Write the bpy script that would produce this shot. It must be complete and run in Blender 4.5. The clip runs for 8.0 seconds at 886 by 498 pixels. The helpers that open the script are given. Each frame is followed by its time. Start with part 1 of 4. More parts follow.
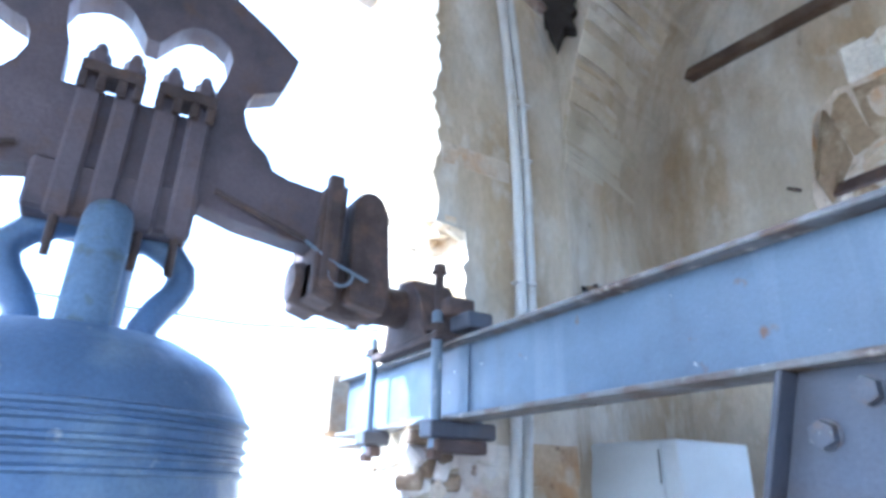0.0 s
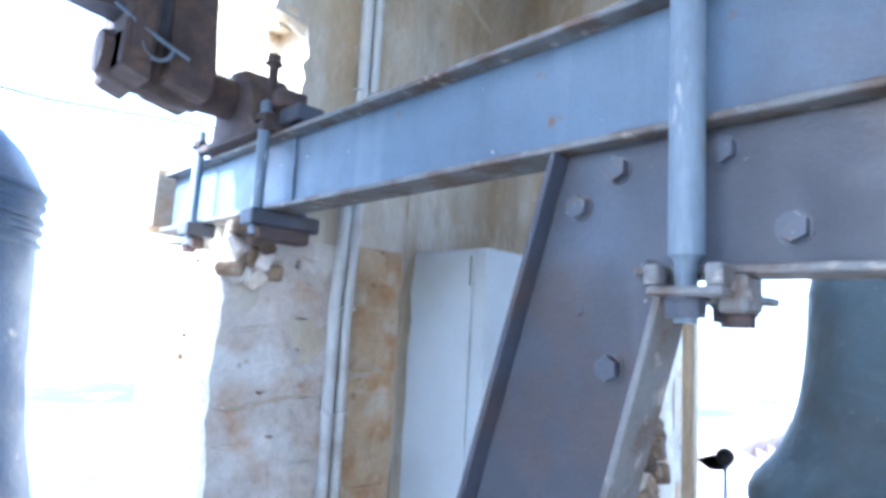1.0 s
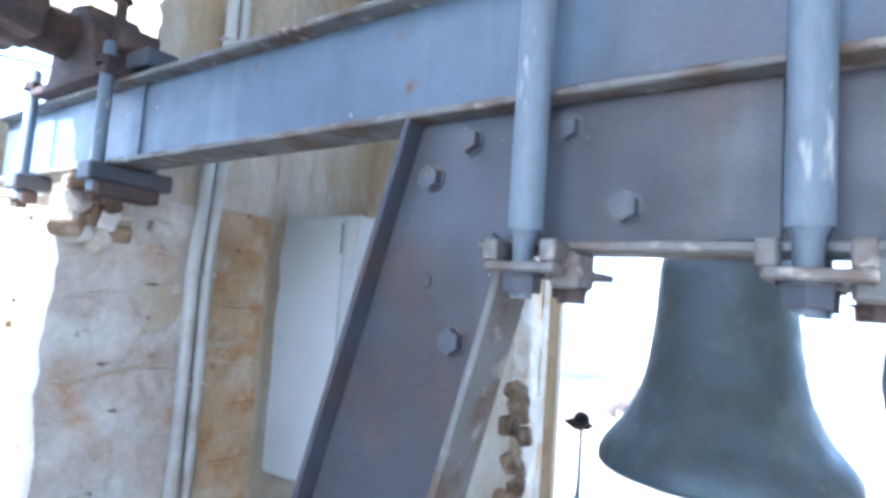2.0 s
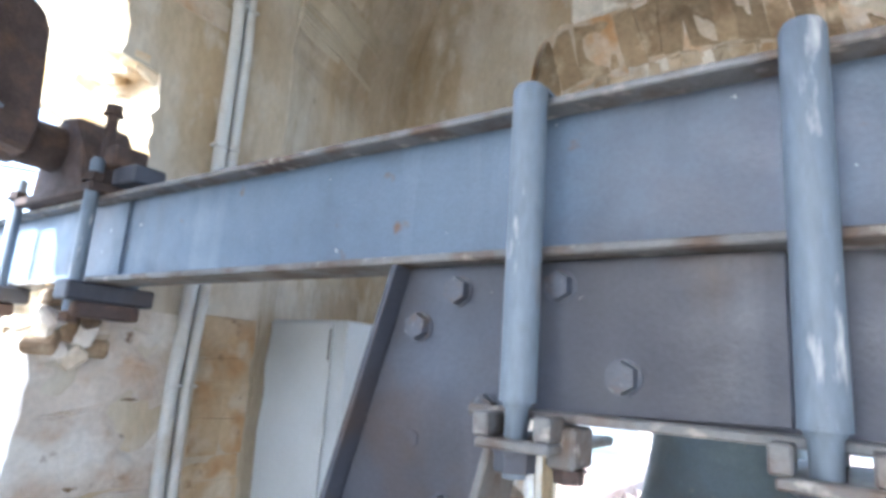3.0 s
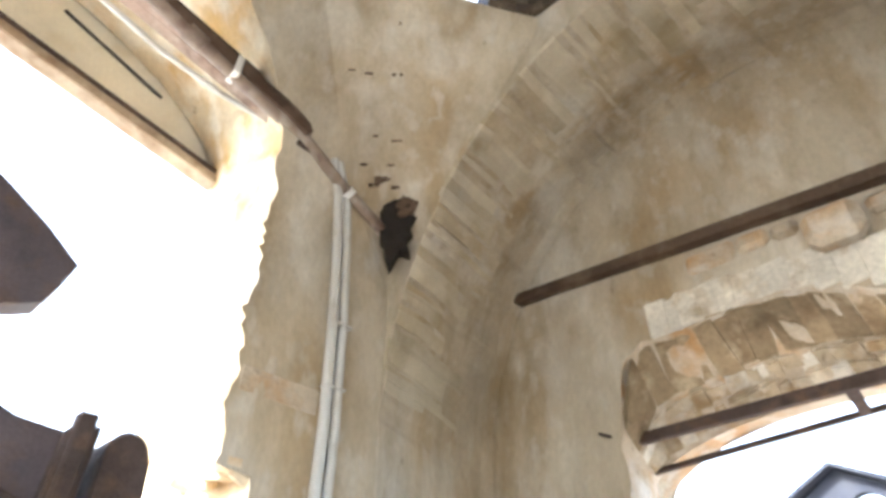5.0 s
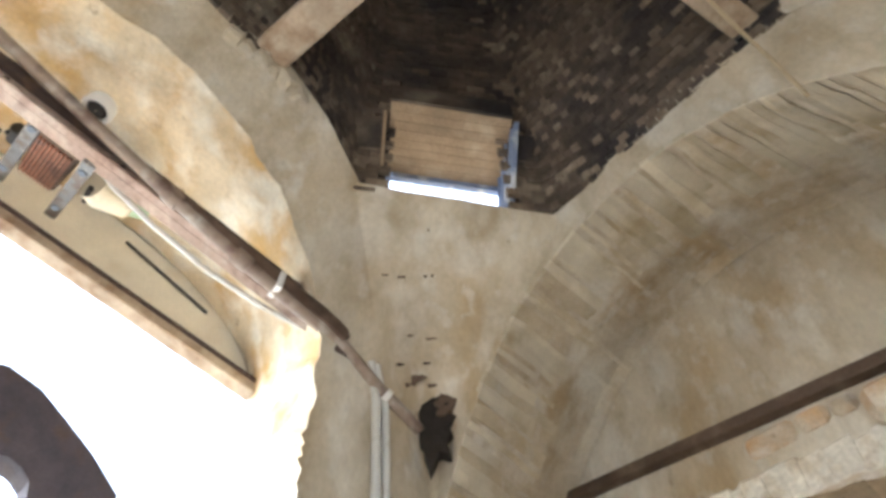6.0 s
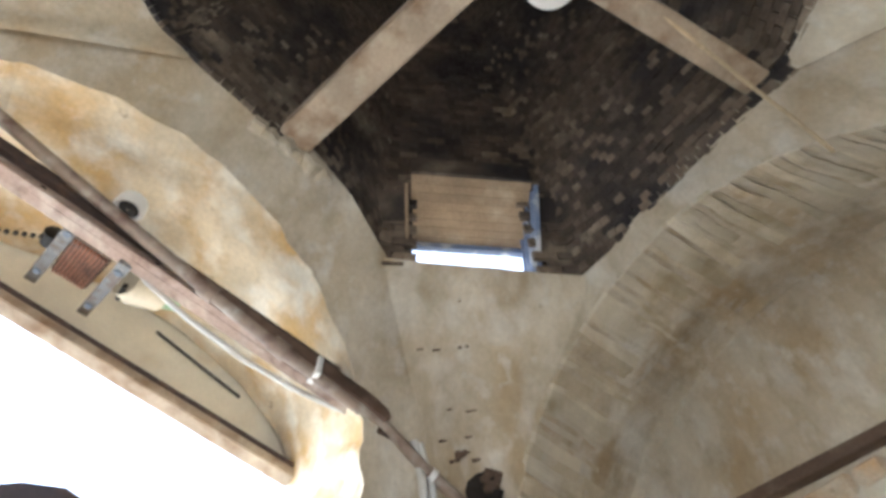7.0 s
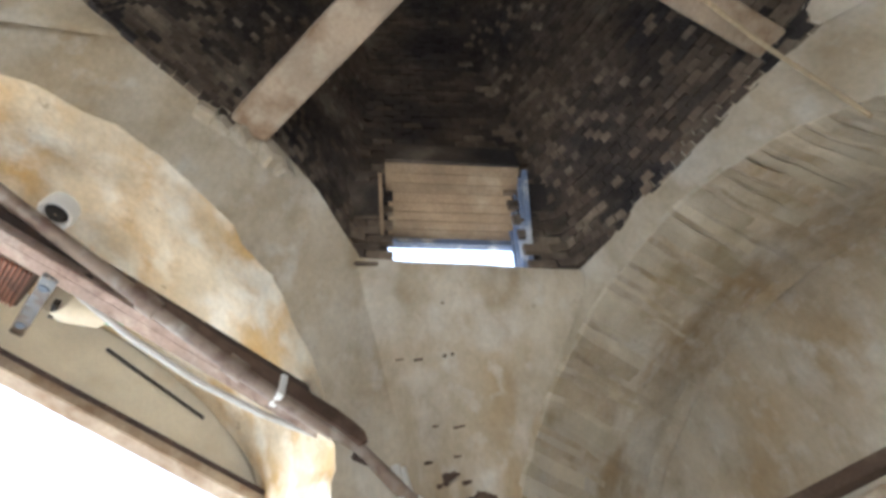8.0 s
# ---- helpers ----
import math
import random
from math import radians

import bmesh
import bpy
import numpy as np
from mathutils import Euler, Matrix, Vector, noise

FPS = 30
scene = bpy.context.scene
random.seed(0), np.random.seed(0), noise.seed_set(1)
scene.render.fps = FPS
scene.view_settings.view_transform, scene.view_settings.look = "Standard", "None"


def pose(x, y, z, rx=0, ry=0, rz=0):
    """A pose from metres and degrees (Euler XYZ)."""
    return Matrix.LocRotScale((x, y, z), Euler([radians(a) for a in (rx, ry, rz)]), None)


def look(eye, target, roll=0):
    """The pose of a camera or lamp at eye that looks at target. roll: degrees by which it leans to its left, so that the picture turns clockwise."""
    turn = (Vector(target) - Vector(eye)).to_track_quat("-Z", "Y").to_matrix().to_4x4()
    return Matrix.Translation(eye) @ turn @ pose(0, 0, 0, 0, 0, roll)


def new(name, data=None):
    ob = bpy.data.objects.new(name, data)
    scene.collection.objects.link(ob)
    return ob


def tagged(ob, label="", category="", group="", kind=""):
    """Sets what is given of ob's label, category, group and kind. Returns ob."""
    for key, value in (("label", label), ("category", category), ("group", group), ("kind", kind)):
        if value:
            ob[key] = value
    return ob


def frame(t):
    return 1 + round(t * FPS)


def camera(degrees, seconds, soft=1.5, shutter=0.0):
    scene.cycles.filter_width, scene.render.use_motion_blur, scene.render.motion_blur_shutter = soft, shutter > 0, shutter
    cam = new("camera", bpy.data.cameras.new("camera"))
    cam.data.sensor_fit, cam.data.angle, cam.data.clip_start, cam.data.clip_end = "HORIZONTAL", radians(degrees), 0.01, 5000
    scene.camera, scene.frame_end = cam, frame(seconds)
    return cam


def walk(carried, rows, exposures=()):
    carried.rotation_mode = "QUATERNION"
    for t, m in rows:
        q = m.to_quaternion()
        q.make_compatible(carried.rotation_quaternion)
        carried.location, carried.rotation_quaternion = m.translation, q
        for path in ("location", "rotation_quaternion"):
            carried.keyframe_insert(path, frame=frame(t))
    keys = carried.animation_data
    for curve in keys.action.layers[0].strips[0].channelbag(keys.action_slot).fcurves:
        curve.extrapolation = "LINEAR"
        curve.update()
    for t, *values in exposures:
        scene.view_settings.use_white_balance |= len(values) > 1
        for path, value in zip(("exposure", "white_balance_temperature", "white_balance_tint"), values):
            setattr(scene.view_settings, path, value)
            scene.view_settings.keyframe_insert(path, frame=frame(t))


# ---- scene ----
cam = camera(72.8, 8.0, soft=3.6)
PATH = [
    (0, (0.783, 1.134, 1.542), (-0.821, 2.07, 2.283), 1.6),
    (0.5, (0.834, 1.164, 1.458), (-0.756, 2.295, 1.897), 2.1),
    (1, (0.846, 1.237, 1.402), (-0.578, 2.617, 1.663), 3.4),
    (1.5, (0.871, 1.292, 1.373), (-0.368, 2.852, 1.56), 4.2),
    (1.7, (0.88, 1.329, 1.388), (-0.321, 2.919, 1.55), 4.2),
    (2.8, (0.879, 1.271, 1.518), (-0.193, 2.927, 1.849), 4.1),
    (3, (0.862, 1.34, 1.563), (-0.267, 2.942, 1.966), 4.0),
    (3.5, (0.855, 1.336, 1.637), (-0.295, 2.892, 2.142), 2.5),
    (4, (0.841, 1.334, 1.762), (-0.335, 2.768, 2.511), 1.2),
    (4.5, (0.853, 1.318, 1.864), (-0.308, 2.592, 2.878), 1.3),
    (5, (0.872, 1.266, 1.92), (-0.252, 2.411, 3.115), 0.8),
    (6.3, (0.937, 1.169, 1.953), (0.107, 1.864, 3.635), -0.3),
    (6.5, (0.95, 1.126, 1.974), (0.133, 1.804, 3.668), -0.9),
    (7, (0.921, 1.015, 2.019), (0.123, 1.7, 3.72), -3.8),
    (7.5, (0.896, 0.979, 2.036), (0.095, 1.675, 3.731), -5.3),
    (8, (0.829, 1.191, 2.353), (0.024, 1.908, 4.037), -6.8),
]
walk(cam, [(t, look(eye, target, roll)) for t, eye, target, roll in PATH],
     exposures=[(0.0, 2.72, 4400, 8), (2.0, 2.6, 4700, 8), (3.0, 2.55, 5200, 8), (3.6, 2.6, 5450, 8), (4.5, 2.85, 5850, 8), (5.2, 2.85, 5850, 8), (6.3, 2.65, 5600, 7), (8.0, 2.5, 5350, 7)])

# ---- world, sun ----
world = bpy.data.worlds.new("sky")
scene.world = world
world.use_nodes = True
wn = world.node_tree
sky = wn.nodes.new("ShaderNodeTexSky")
sky.sky_type, sky.sun_disc = "NISHITA", False
sky.dust_density, sky.air_density, sky.ozone_density = 2.6, 0.85, 0.2
SUN_WAY = Vector((0.22, 0.78, -0.58)).normalized()
sky.sun_elevation = math.asin(-SUN_WAY.z)
sky.sun_rotation = math.atan2(-SUN_WAY.x, -SUN_WAY.y)
haze = wn.nodes.new("ShaderNodeMix")   # thin white haze over the whole sky
haze.data_type, haze.blend_type = "RGBA", "ADD"
haze.inputs[0].default_value = 1.0
haze.inputs[7].default_value = (2.6, 2.6, 2.6, 1)
wn.links.new(sky.outputs[0], haze.inputs[6])
wn.links.new(haze.outputs[2], wn.nodes["Background"].inputs[0])
wn.nodes["Background"].inputs[1].default_value = 0.15
sun = new("sun", bpy.data.lights.new("sun", "SUN"))
sun.data.energy, sun.data.angle, sun.data.color = 4.0, radians(0.5), (1.0, 0.94, 0.85)
sun.matrix_world = look((-20, -40, 35), Vector((-20, -40, 35)) + SUN_WAY)


# ---- materials ----
def mat(name, base, rough=0.8, metal=0.0, spots=(), bump=0.3, grain=60.0, coarse=4.0, vary=0.25, island=0.0, rnd=0.0, stretch=(1, 1, 1)):
    """A surface: base colour varied at two scales, with blotches of other colours (colour, scale, low, high, and a stretch for runs) and fine relief."""
    m = bpy.data.materials.new(name)
    m.use_nodes = True
    n, l = m.node_tree.nodes, m.node_tree.links
    b = n["Principled BSDF"]
    b.inputs["Roughness"].default_value, b.inputs["Metallic"].default_value = rough, metal
    co = n.new("ShaderNodeTexCoord")
    mp = n.new("ShaderNodeMapping")
    mp.inputs["Scale"].default_value = stretch
    l.new(co.outputs["Object"], mp.inputs[0])

    def tex(scale, detail=6.0, offset=0.0, run=None):
        t = n.new("ShaderNodeTexNoise")
        t.noise_dimensions = "4D"
        t.inputs["W"].default_value = offset
        t.inputs["Scale"].default_value, t.inputs["Detail"].default_value = scale, detail
        src = mp
        if run:
            src = n.new("ShaderNodeMapping")
            src.inputs["Scale"].default_value = run
            l.new(co.outputs["Object"], src.inputs[0])
        l.new(src.outputs[0], t.inputs["Vector"])
        return t.outputs[0]

    def ramp(src, lo, hi, a, c):
        r = n.new("ShaderNodeMapRange")
        l.new(src, r.inputs[0])
        for i, v in zip((1, 2, 3, 4), (lo, hi, a, c)):
            r.inputs[i].default_value = v
        return r.outputs[0]

    def mix(fac, a, c, mode="MIX"):
        x = n.new("ShaderNodeMix")
        x.data_type, x.blend_type = "RGBA", mode
        for sock, v in ((x.inputs[0], fac), (x.inputs[6], a), (x.inputs[7], c)):
            if hasattr(v, "is_output"):
                l.new(v, sock)
            else:
                sock.default_value = v
        return x.outputs[2]

    col = (*base, 1)
    for i, (c, scale, lo, hi, *run) in enumerate(spots):
        col = mix(ramp(tex(scale, 8.0, i + 1.3, run[0] if run else None), lo, hi, 0, 1), col, (*c, 1))
    lum = n.new("ShaderNodeMath")
    lum.operation = "MULTIPLY"
    l.new(ramp(tex(coarse, 5.0, 9.1), 0.3, 0.7, 1 - vary, 1 + vary), lum.inputs[0])
    l.new(ramp(tex(grain, 3.0, 4.7), 0.3, 0.7, 1 - vary * 0.6, 1 + vary * 0.6), lum.inputs[1])
    val = lum.outputs[0]
    for amount, node, out in ((island, "ShaderNodeNewGeometry", "Random Per Island"), (rnd, "ShaderNodeObjectInfo", "Random")):
        if amount:
            g = n.new(node)
            x = n.new("ShaderNodeMath")
            x.operation = "MULTIPLY"
            l.new(val, x.inputs[0])
            l.new(ramp(g.outputs[out], 0, 1, 1 - amount, 1 + amount), x.inputs[1])
            val = x.outputs[0]
    comb = n.new("ShaderNodeCombineColor")
    for i in range(3):
        l.new(val, comb.inputs[i])
    l.new(mix(1.0, col, comb.outputs[0], "MULTIPLY"), b.inputs["Base Color"])
    l.new(ramp(tex(coarse * 3, 4.0, 2.2), 0.3, 0.7, max(rough - 0.12, 0.05), min(rough + 0.12, 1)), b.inputs["Roughness"])
    if bump:
        h = n.new("ShaderNodeMath")
        h.operation = "ADD"
        l.new(tex(grain, 8.0, 5.5), h.inputs[0])
        l.new(ramp(tex(grain / 7, 6.0, 7.5), 0, 1, 0, 3), h.inputs[1])
        bp = n.new("ShaderNodeBump")
        bp.inputs["Strength"].default_value, bp.inputs["Distance"].default_value = bump, 0.01
        l.new(h.outputs[0], bp.inputs["Height"])
        l.new(bp.outputs[0], b.inputs["Normal"])
    return m


PLASTER = mat("plaster", (0.52, 0.465, 0.365), 0.9, spots=(((0.40, 0.30, 0.17), 2.2, 0.46, 0.72), ((0.37, 0.305, 0.205), 5.5, 0.54, 0.76), ((0.58, 0.55, 0.48), 11.0, 0.54, 0.72), ((0.64, 0.61, 0.54), 3.3, 0.52, 0.7), ((0.20, 0.15, 0.10), 9.0, 0.68, 0.82), ((0.34, 0.26, 0.15), 5.0, 0.52, 0.78, (1, 1, 0.12))), bump=0.45, grain=48, coarse=3.0, vary=0.14, stretch=(1, 1, 0.55))
JAMB = mat("jamb_plaster", (0.66, 0.555, 0.39), 0.9, spots=(((0.56, 0.36, 0.14), 3.4, 0.46, 0.68), ((0.78, 0.72, 0.60), 5.5, 0.46, 0.64), ((0.22, 0.13, 0.06), 12.0, 0.66, 0.78)), bump=0.5, grain=40, vary=0.16)
VAULT = mat("board_marked_plaster", (0.565, 0.515, 0.40), 0.9, spots=(((0.36, 0.29, 0.17), 2.4, 0.5, 0.7), ((0.62, 0.58, 0.48), 3.0, 0.52, 0.7)), bump=0.35, vary=0.12, rnd=0.10)
STAINED = mat("stained_board_plaster", (0.50, 0.435, 0.315), 0.9, spots=(((0.36, 0.28, 0.165), 4.0, 0.46, 0.7), ((0.54, 0.50, 0.41), 7.0, 0.5, 0.66)), bump=0.4, vary=0.14, rnd=0.12)
DARK_BRICK = mat("sooty_brick", (0.088, 0.066, 0.050), 0.95, spots=(((0.21, 0.17, 0.125), 3.0, 0.56, 0.72), ((0.028, 0.024, 0.024), 2.0, 0.42, 0.60)), bump=0.7, grain=45, vary=0.3, island=0.3)
STONE = mat("pale_stone", (0.50, 0.43, 0.33), 0.9, spots=(((0.46, 0.28, 0.13), 5.0, 0.5, 0.68), ((0.60, 0.56, 0.50), 7.0, 0.52, 0.68), ((0.18, 0.12, 0.08), 14.0, 0.64, 0.78)), bump=0.6, grain=50, vary=0.18, rnd=0.09)
STEEL = mat("blue_grey_painted_steel", (0.105, 0.145, 0.205), 0.5, spots=(((0.085, 0.095, 0.125), 3.0, 0.48, 0.68), ((0.5, 0.5, 0.48), 34.0, 0.7, 0.73), ((0.13, 0.08, 0.05), 18.0, 0.66, 0.74), ((0.19, 0.235, 0.30), 9.0, 0.54, 0.78, (1, 1, 0.10)), ((0.07, 0.085, 0.115), 7.0, 0.56, 0.8, (1, 1, 0.14))), bump=0.12, grain=140, coarse=5, vary=0.12)
STEEL_EDGE = mat("worn_and_lit_flange_steel", (0.17, 0.17, 0.17), 0.6, spots=(((0.11, 0.078, 0.056), 12.0, 0.46, 0.62), ((0.36, 0.33, 0.29), 26.0, 0.58, 0.68)), bump=0.3, grain=110, vary=0.2)
STEEL_BROWN = mat("brown_grey_painted_steel", (0.053, 0.055, 0.070), 0.55, spots=(((0.070, 0.052, 0.045), 4.0, 0.54, 0.70), ((0.075, 0.09, 0.125), 3.0, 0.54, 0.72), ((0.4, 0.38, 0.35), 40.0, 0.71, 0.74), ((0.10, 0.105, 0.125), 8.0, 0.55, 0.78, (1, 1, 0.14))), bump=0.15, grain=120, coarse=5, vary=0.15)
STEEL_BOLT = mat("worn_bolt_paint", (0.075, 0.082, 0.105), 0.5, spots=(((0.10, 0.075, 0.06), 30.0, 0.54, 0.7), ((0.22, 0.24, 0.27), 60.0, 0.6, 0.72)), bump=0.25, grain=160, vary=0.2)
GALV = mat("galvanised_steel", (0.15, 0.18, 0.22), 0.6, 0.1, spots=(((0.5, 0.5, 0.5), 22.0, 0.62, 0.7), ((0.16, 0.13, 0.12), 16.0, 0.6, 0.72)), bump=0.15, grain=120, vary=0.2, stretch=(1, 1, 0.3))
RUST = mat("rusty_iron", (0.072, 0.050, 0.044), 0.85, 0.1, spots=(((0.12, 0.075, 0.05), 14.0, 0.5, 0.68), ((0.05, 0.035, 0.03), 9.0, 0.5, 0.68)), bump=0.6, grain=120, vary=0.25)
RUST_BROWN = mat("brown_oxide_iron", (0.115, 0.072, 0.050), 0.75, 0.05, spots=(((0.19, 0.125, 0.09), 7.0, 0.5, 0.7), ((0.06, 0.04, 0.03), 10.0, 0.52, 0.7)), bump=0.3, grain=90, vary=0.2)
YOKE = mat("brown_yoke_iron", (0.10, 0.078, 0.085), 0.7, 0.05, spots=(((0.055, 0.048, 0.06), 5.0, 0.48, 0.7), ((0.11, 0.07, 0.055), 9.0, 0.55, 0.72)), bump=0.25, grain=80, vary=0.2)
BRONZE = mat("weathered_bronze", (0.12, 0.165, 0.205), 0.55, 0.15, spots=(((0.18, 0.24, 0.26), 5.0, 0.5, 0.72), ((0.24, 0.26, 0.25), 16.0, 0.64, 0.74), ((0.11, 0.13, 0.14), 4.0, 0.5, 0.7)), bump=0.2, grain=90, vary=0.12)
BRONZE_BLUE = mat("blue_grey_bronze", (0.095, 0.145, 0.245), 0.55, 0.15, spots=(((0.19, 0.25, 0.33), 5.0, 0.52, 0.74), ((0.30, 0.33, 0.36), 20.0, 0.66, 0.74)), bump=0.2, grain=90, vary=0.2)
VERDIGRIS = mat("verdigris_bronze", (0.12, 0.17, 0.25), 0.75, 0.1, spots=(((0.10, 0.13, 0.15), 18.0, 0.5, 0.62),), bump=0.4, grain=80)
TIMBER = mat("old_roof_timber", (0.40, 0.32, 0.235), 0.85, spots=(((0.22, 0.14, 0.08), 6.0, 0.5, 0.7), ((0.47, 0.40, 0.30), 9.0, 0.52, 0.7)), bump=0.4, grain=50, vary=0.18)
PALE_TIMBER = mat("pale_timber", (0.50, 0.40, 0.26), 0.8, spots=(((0.34, 0.22, 0.12), 7.0, 0.52, 0.7),), bump=0.3, grain=60, stretch=(1, 1, 0.2))
TIE = mat("tie_timber", (0.10, 0.066, 0.046), 0.85, spots=(((0.18, 0.13, 0.09), 8.0, 0.5, 0.7),), bump=0.5, grain=60, vary=0.25)
PVC = mat("pale_conduit", (0.60, 0.60, 0.58), 0.5, spots=(((0.42, 0.38, 0.32), 7.0, 0.52, 0.74),), bump=0.05, vary=0.08)
CABINET = mat("pale_grey_enamel", (0.55, 0.58, 0.60), 0.4, spots=(((0.45, 0.47, 0.48), 2.0, 0.45, 0.7),), bump=0.03, vary=0.05)
WHITE = mat("white_enamel", (0.8, 0.8, 0.78), 0.4, bump=0.03, vary=0.05)
PIPE = mat("brown_grey_pipe", (0.26, 0.20, 0.155), 0.45, spots=(((0.42, 0.38, 0.33), 7.0, 0.5, 0.66), ((0.13, 0.08, 0.06), 9.0, 0.5, 0.66)), bump=0.15, grain=90, vary=0.15)
DARK = mat("hole_shade_and_ball_black", (0.02, 0.016, 0.013), 0.95, bump=0.5, vary=0.3)
GREEN = mat("pale_green_housing", (0.30, 0.42, 0.26), 0.5, bump=0.05, vary=0.1)
CREAM = mat("cream_housing", (0.62, 0.56, 0.42), 0.5, spots=(((0.4, 0.33, 0.2), 9.0, 0.55, 0.7),), bump=0.08, vary=0.1)
PANEL = mat("cream_boards", (0.84, 0.80, 0.69), 0.7, spots=(((0.7, 0.62, 0.47), 3.0, 0.58, 0.74),), bump=0.1, vary=0.08)
BROWN_STONE = mat("brown_broken_stone", (0.22, 0.155, 0.095), 0.95, spots=(((0.36, 0.28, 0.19), 14.0, 0.52, 0.66), ((0.08, 0.055, 0.035), 10.0, 0.5, 0.66)), bump=0.7, grain=50, rnd=0.2)
OCHRE_STONE = mat("ochre_stone", (0.31, 0.24, 0.15), 0.95, spots=(((0.20, 0.14, 0.08), 7.0, 0.5, 0.68), ((0.52, 0.44, 0.31), 9.0, 0.54, 0.7)), bump=0.7, grain=40, rnd=0.2)
SOFFIT_STONE = mat("crumbling_pale_stone", (0.50, 0.42, 0.30), 0.95, spots=(((0.34, 0.24, 0.13), 8.0, 0.48, 0.66), ((0.62, 0.57, 0.47), 11.0, 0.5, 0.66), ((0.14, 0.10, 0.06), 20.0, 0.64, 0.76)), bump=0.8, grain=36, vary=0.2, rnd=0.16)
LIME = mat("lime_wash", (0.68, 0.65, 0.58), 0.95, spots=(((0.46, 0.38, 0.27), 8.0, 0.52, 0.68),), bump=0.5, grain=40, rnd=0.06)
PALE_BRICK = mat("pale_brick", (0.132, 0.100, 0.072), 0.95, spots=(((0.24, 0.20, 0.15), 5.0, 0.5, 0.7), ((0.06, 0.046, 0.036), 3.0, 0.5, 0.66)), bump=0.7, grain=45, vary=0.3, island=0.35)
PIER_STONE = mat("washed_pier_stone", (0.57, 0.51, 0.44), 0.95, spots=(((0.48, 0.34, 0.22), 7.0, 0.52, 0.68), ((0.68, 0.65, 0.60), 6.0, 0.48, 0.64), ((0.2, 0.14, 0.1), 18.0, 0.63, 0.75)), bump=0.7, grain=50, vary=0.14, rnd=0.08)
PIER_OCHRE = mat("ochre_pier_stone", (0.50, 0.39, 0.25), 0.95, spots=(((0.42, 0.25, 0.11), 6.0, 0.48, 0.68), ((0.60, 0.54, 0.43), 7.0, 0.5, 0.66), ((0.20, 0.13, 0.08), 18.0, 0.62, 0.74)), bump=0.7, grain=45, vary=0.16, rnd=0.07)
COPPER = mat("copper_winding", (0.26, 0.11, 0.06), 0.5, 0.4, spots=(((0.12, 0.06, 0.04), 20, 0.5, 0.62),), bump=0.2)
CHAIN = mat("dark_chain", (0.05, 0.045, 0.04), 0.5, 0.5, bump=0.2)
BLUE_FRAME = mat("blue_grey_frame", (0.17, 0.22, 0.34), 0.6, spots=(((0.5, 0.52, 0.55), 9.0, 0.5, 0.62),), bump=0.2)
LINING = mat("shaft_boards", (0.30, 0.22, 0.14), 0.85, spots=(((0.42, 0.34, 0.24), 5.0, 0.5, 0.7),), bump=0.3, grain=70, rnd=0.12)
GROUND = mat("dry_ground", (0.17, 0.17, 0.16), 0.95, spots=(((0.07, 0.09, 0.07), 0.02, 0.5, 0.6), ((0.26, 0.25, 0.24), 0.09, 0.52, 0.66)), bump=0.2, grain=0.6, coarse=0.05)
ROOF = mat("roof_tiles", (0.34, 0.30, 0.28), 0.9, spots=(((0.40, 0.26, 0.18), 0.7, 0.5, 0.66),), bump=0.3, grain=4.0, coarse=0.4, rnd=0.15)
FACADE = mat("far_render", (0.62, 0.56, 0.48), 0.9, spots=(((0.5, 0.42, 0.33), 0.4, 0.5, 0.66),), bump=0.1, grain=2.0, coarse=0.3)
# gable against the bright sky: its shade is put into this near-black base
GABLE = mat("dark_gable_silhouette", (0.013, 0.016, 0.026), 0.9, bump=0.3, grain=3.0, coarse=0.5)
FLOOR = mat("dusty_floor", (0.30, 0.26, 0.21), 0.95, spots=(((0.18, 0.15, 0.12), 3.0, 0.5, 0.7),), bump=0.5)


# ---- mesh helpers ----
def part(name, bm, material, parent=None, label="", smooth=False):
    me = bpy.data.meshes.new(name)
    bmesh.ops.recalc_face_normals(bm, faces=bm.faces[:])
    bm.to_mesh(me)
    bm.free()
    me.materials.append(material)
    if smooth:
        for p in me.polygons:
            p.use_smooth = True
        if hasattr(me, "set_sharp_from_angle"):
            me.set_sharp_from_angle(angle=radians(38))
    ob = new(name, me)
    if parent:
        ob.parent = parent
    if label:
        ob["label"] = label
    return ob


def thing(name, label, category, group="", kind=""):
    return tagged(new(name), label, category, group, kind)


def bevelled(bm, amount, segments=1):
    if amount:
        bmesh.ops.bevel(bm, geom=bm.edges[:], offset=amount, segments=segments, affect="EDGES", clamp_overlap=True)
    return bm


def box(x0, x1, y0, y1, z0, z1, bevel=0.0, m=None):
    bm = bmesh.new()
    bmesh.ops.create_cube(bm, size=1)
    for v in bm.verts:
        v.co = Vector(((x0 + x1) / 2 + v.co.x * (x1 - x0), (y0 + y1) / 2 + v.co.y * (y1 - y0), (z0 + z1) / 2 + v.co.z * (z1 - z0)))
    bevelled(bm, bevel)
    if m:
        bm.transform(m)
    return bm


def prism(points, axis, lo, hi, bevel=0.0):
    """A plate: an outline in the two other axes (in the order x, y, z), thick from lo to hi along axis."""
    bm = bmesh.new()

    def place(a, c, d):
        return {"x": (d, a, c), "y": (a, d, c), "z": (a, c, d)}[axis]
    low = [bm.verts.new(place(a, c, lo)) for a, c in points]
    high = [bm.verts.new(place(a, c, hi)) for a, c in points]
    bm.faces.new(low)
    bm.faces.new(high[::-1])
    for i in range(len(points)):
        j = (i + 1) % len(points)
        bm.faces.new((low[i], low[j], high[j], high[i]))
    return bevelled(bm, bevel)


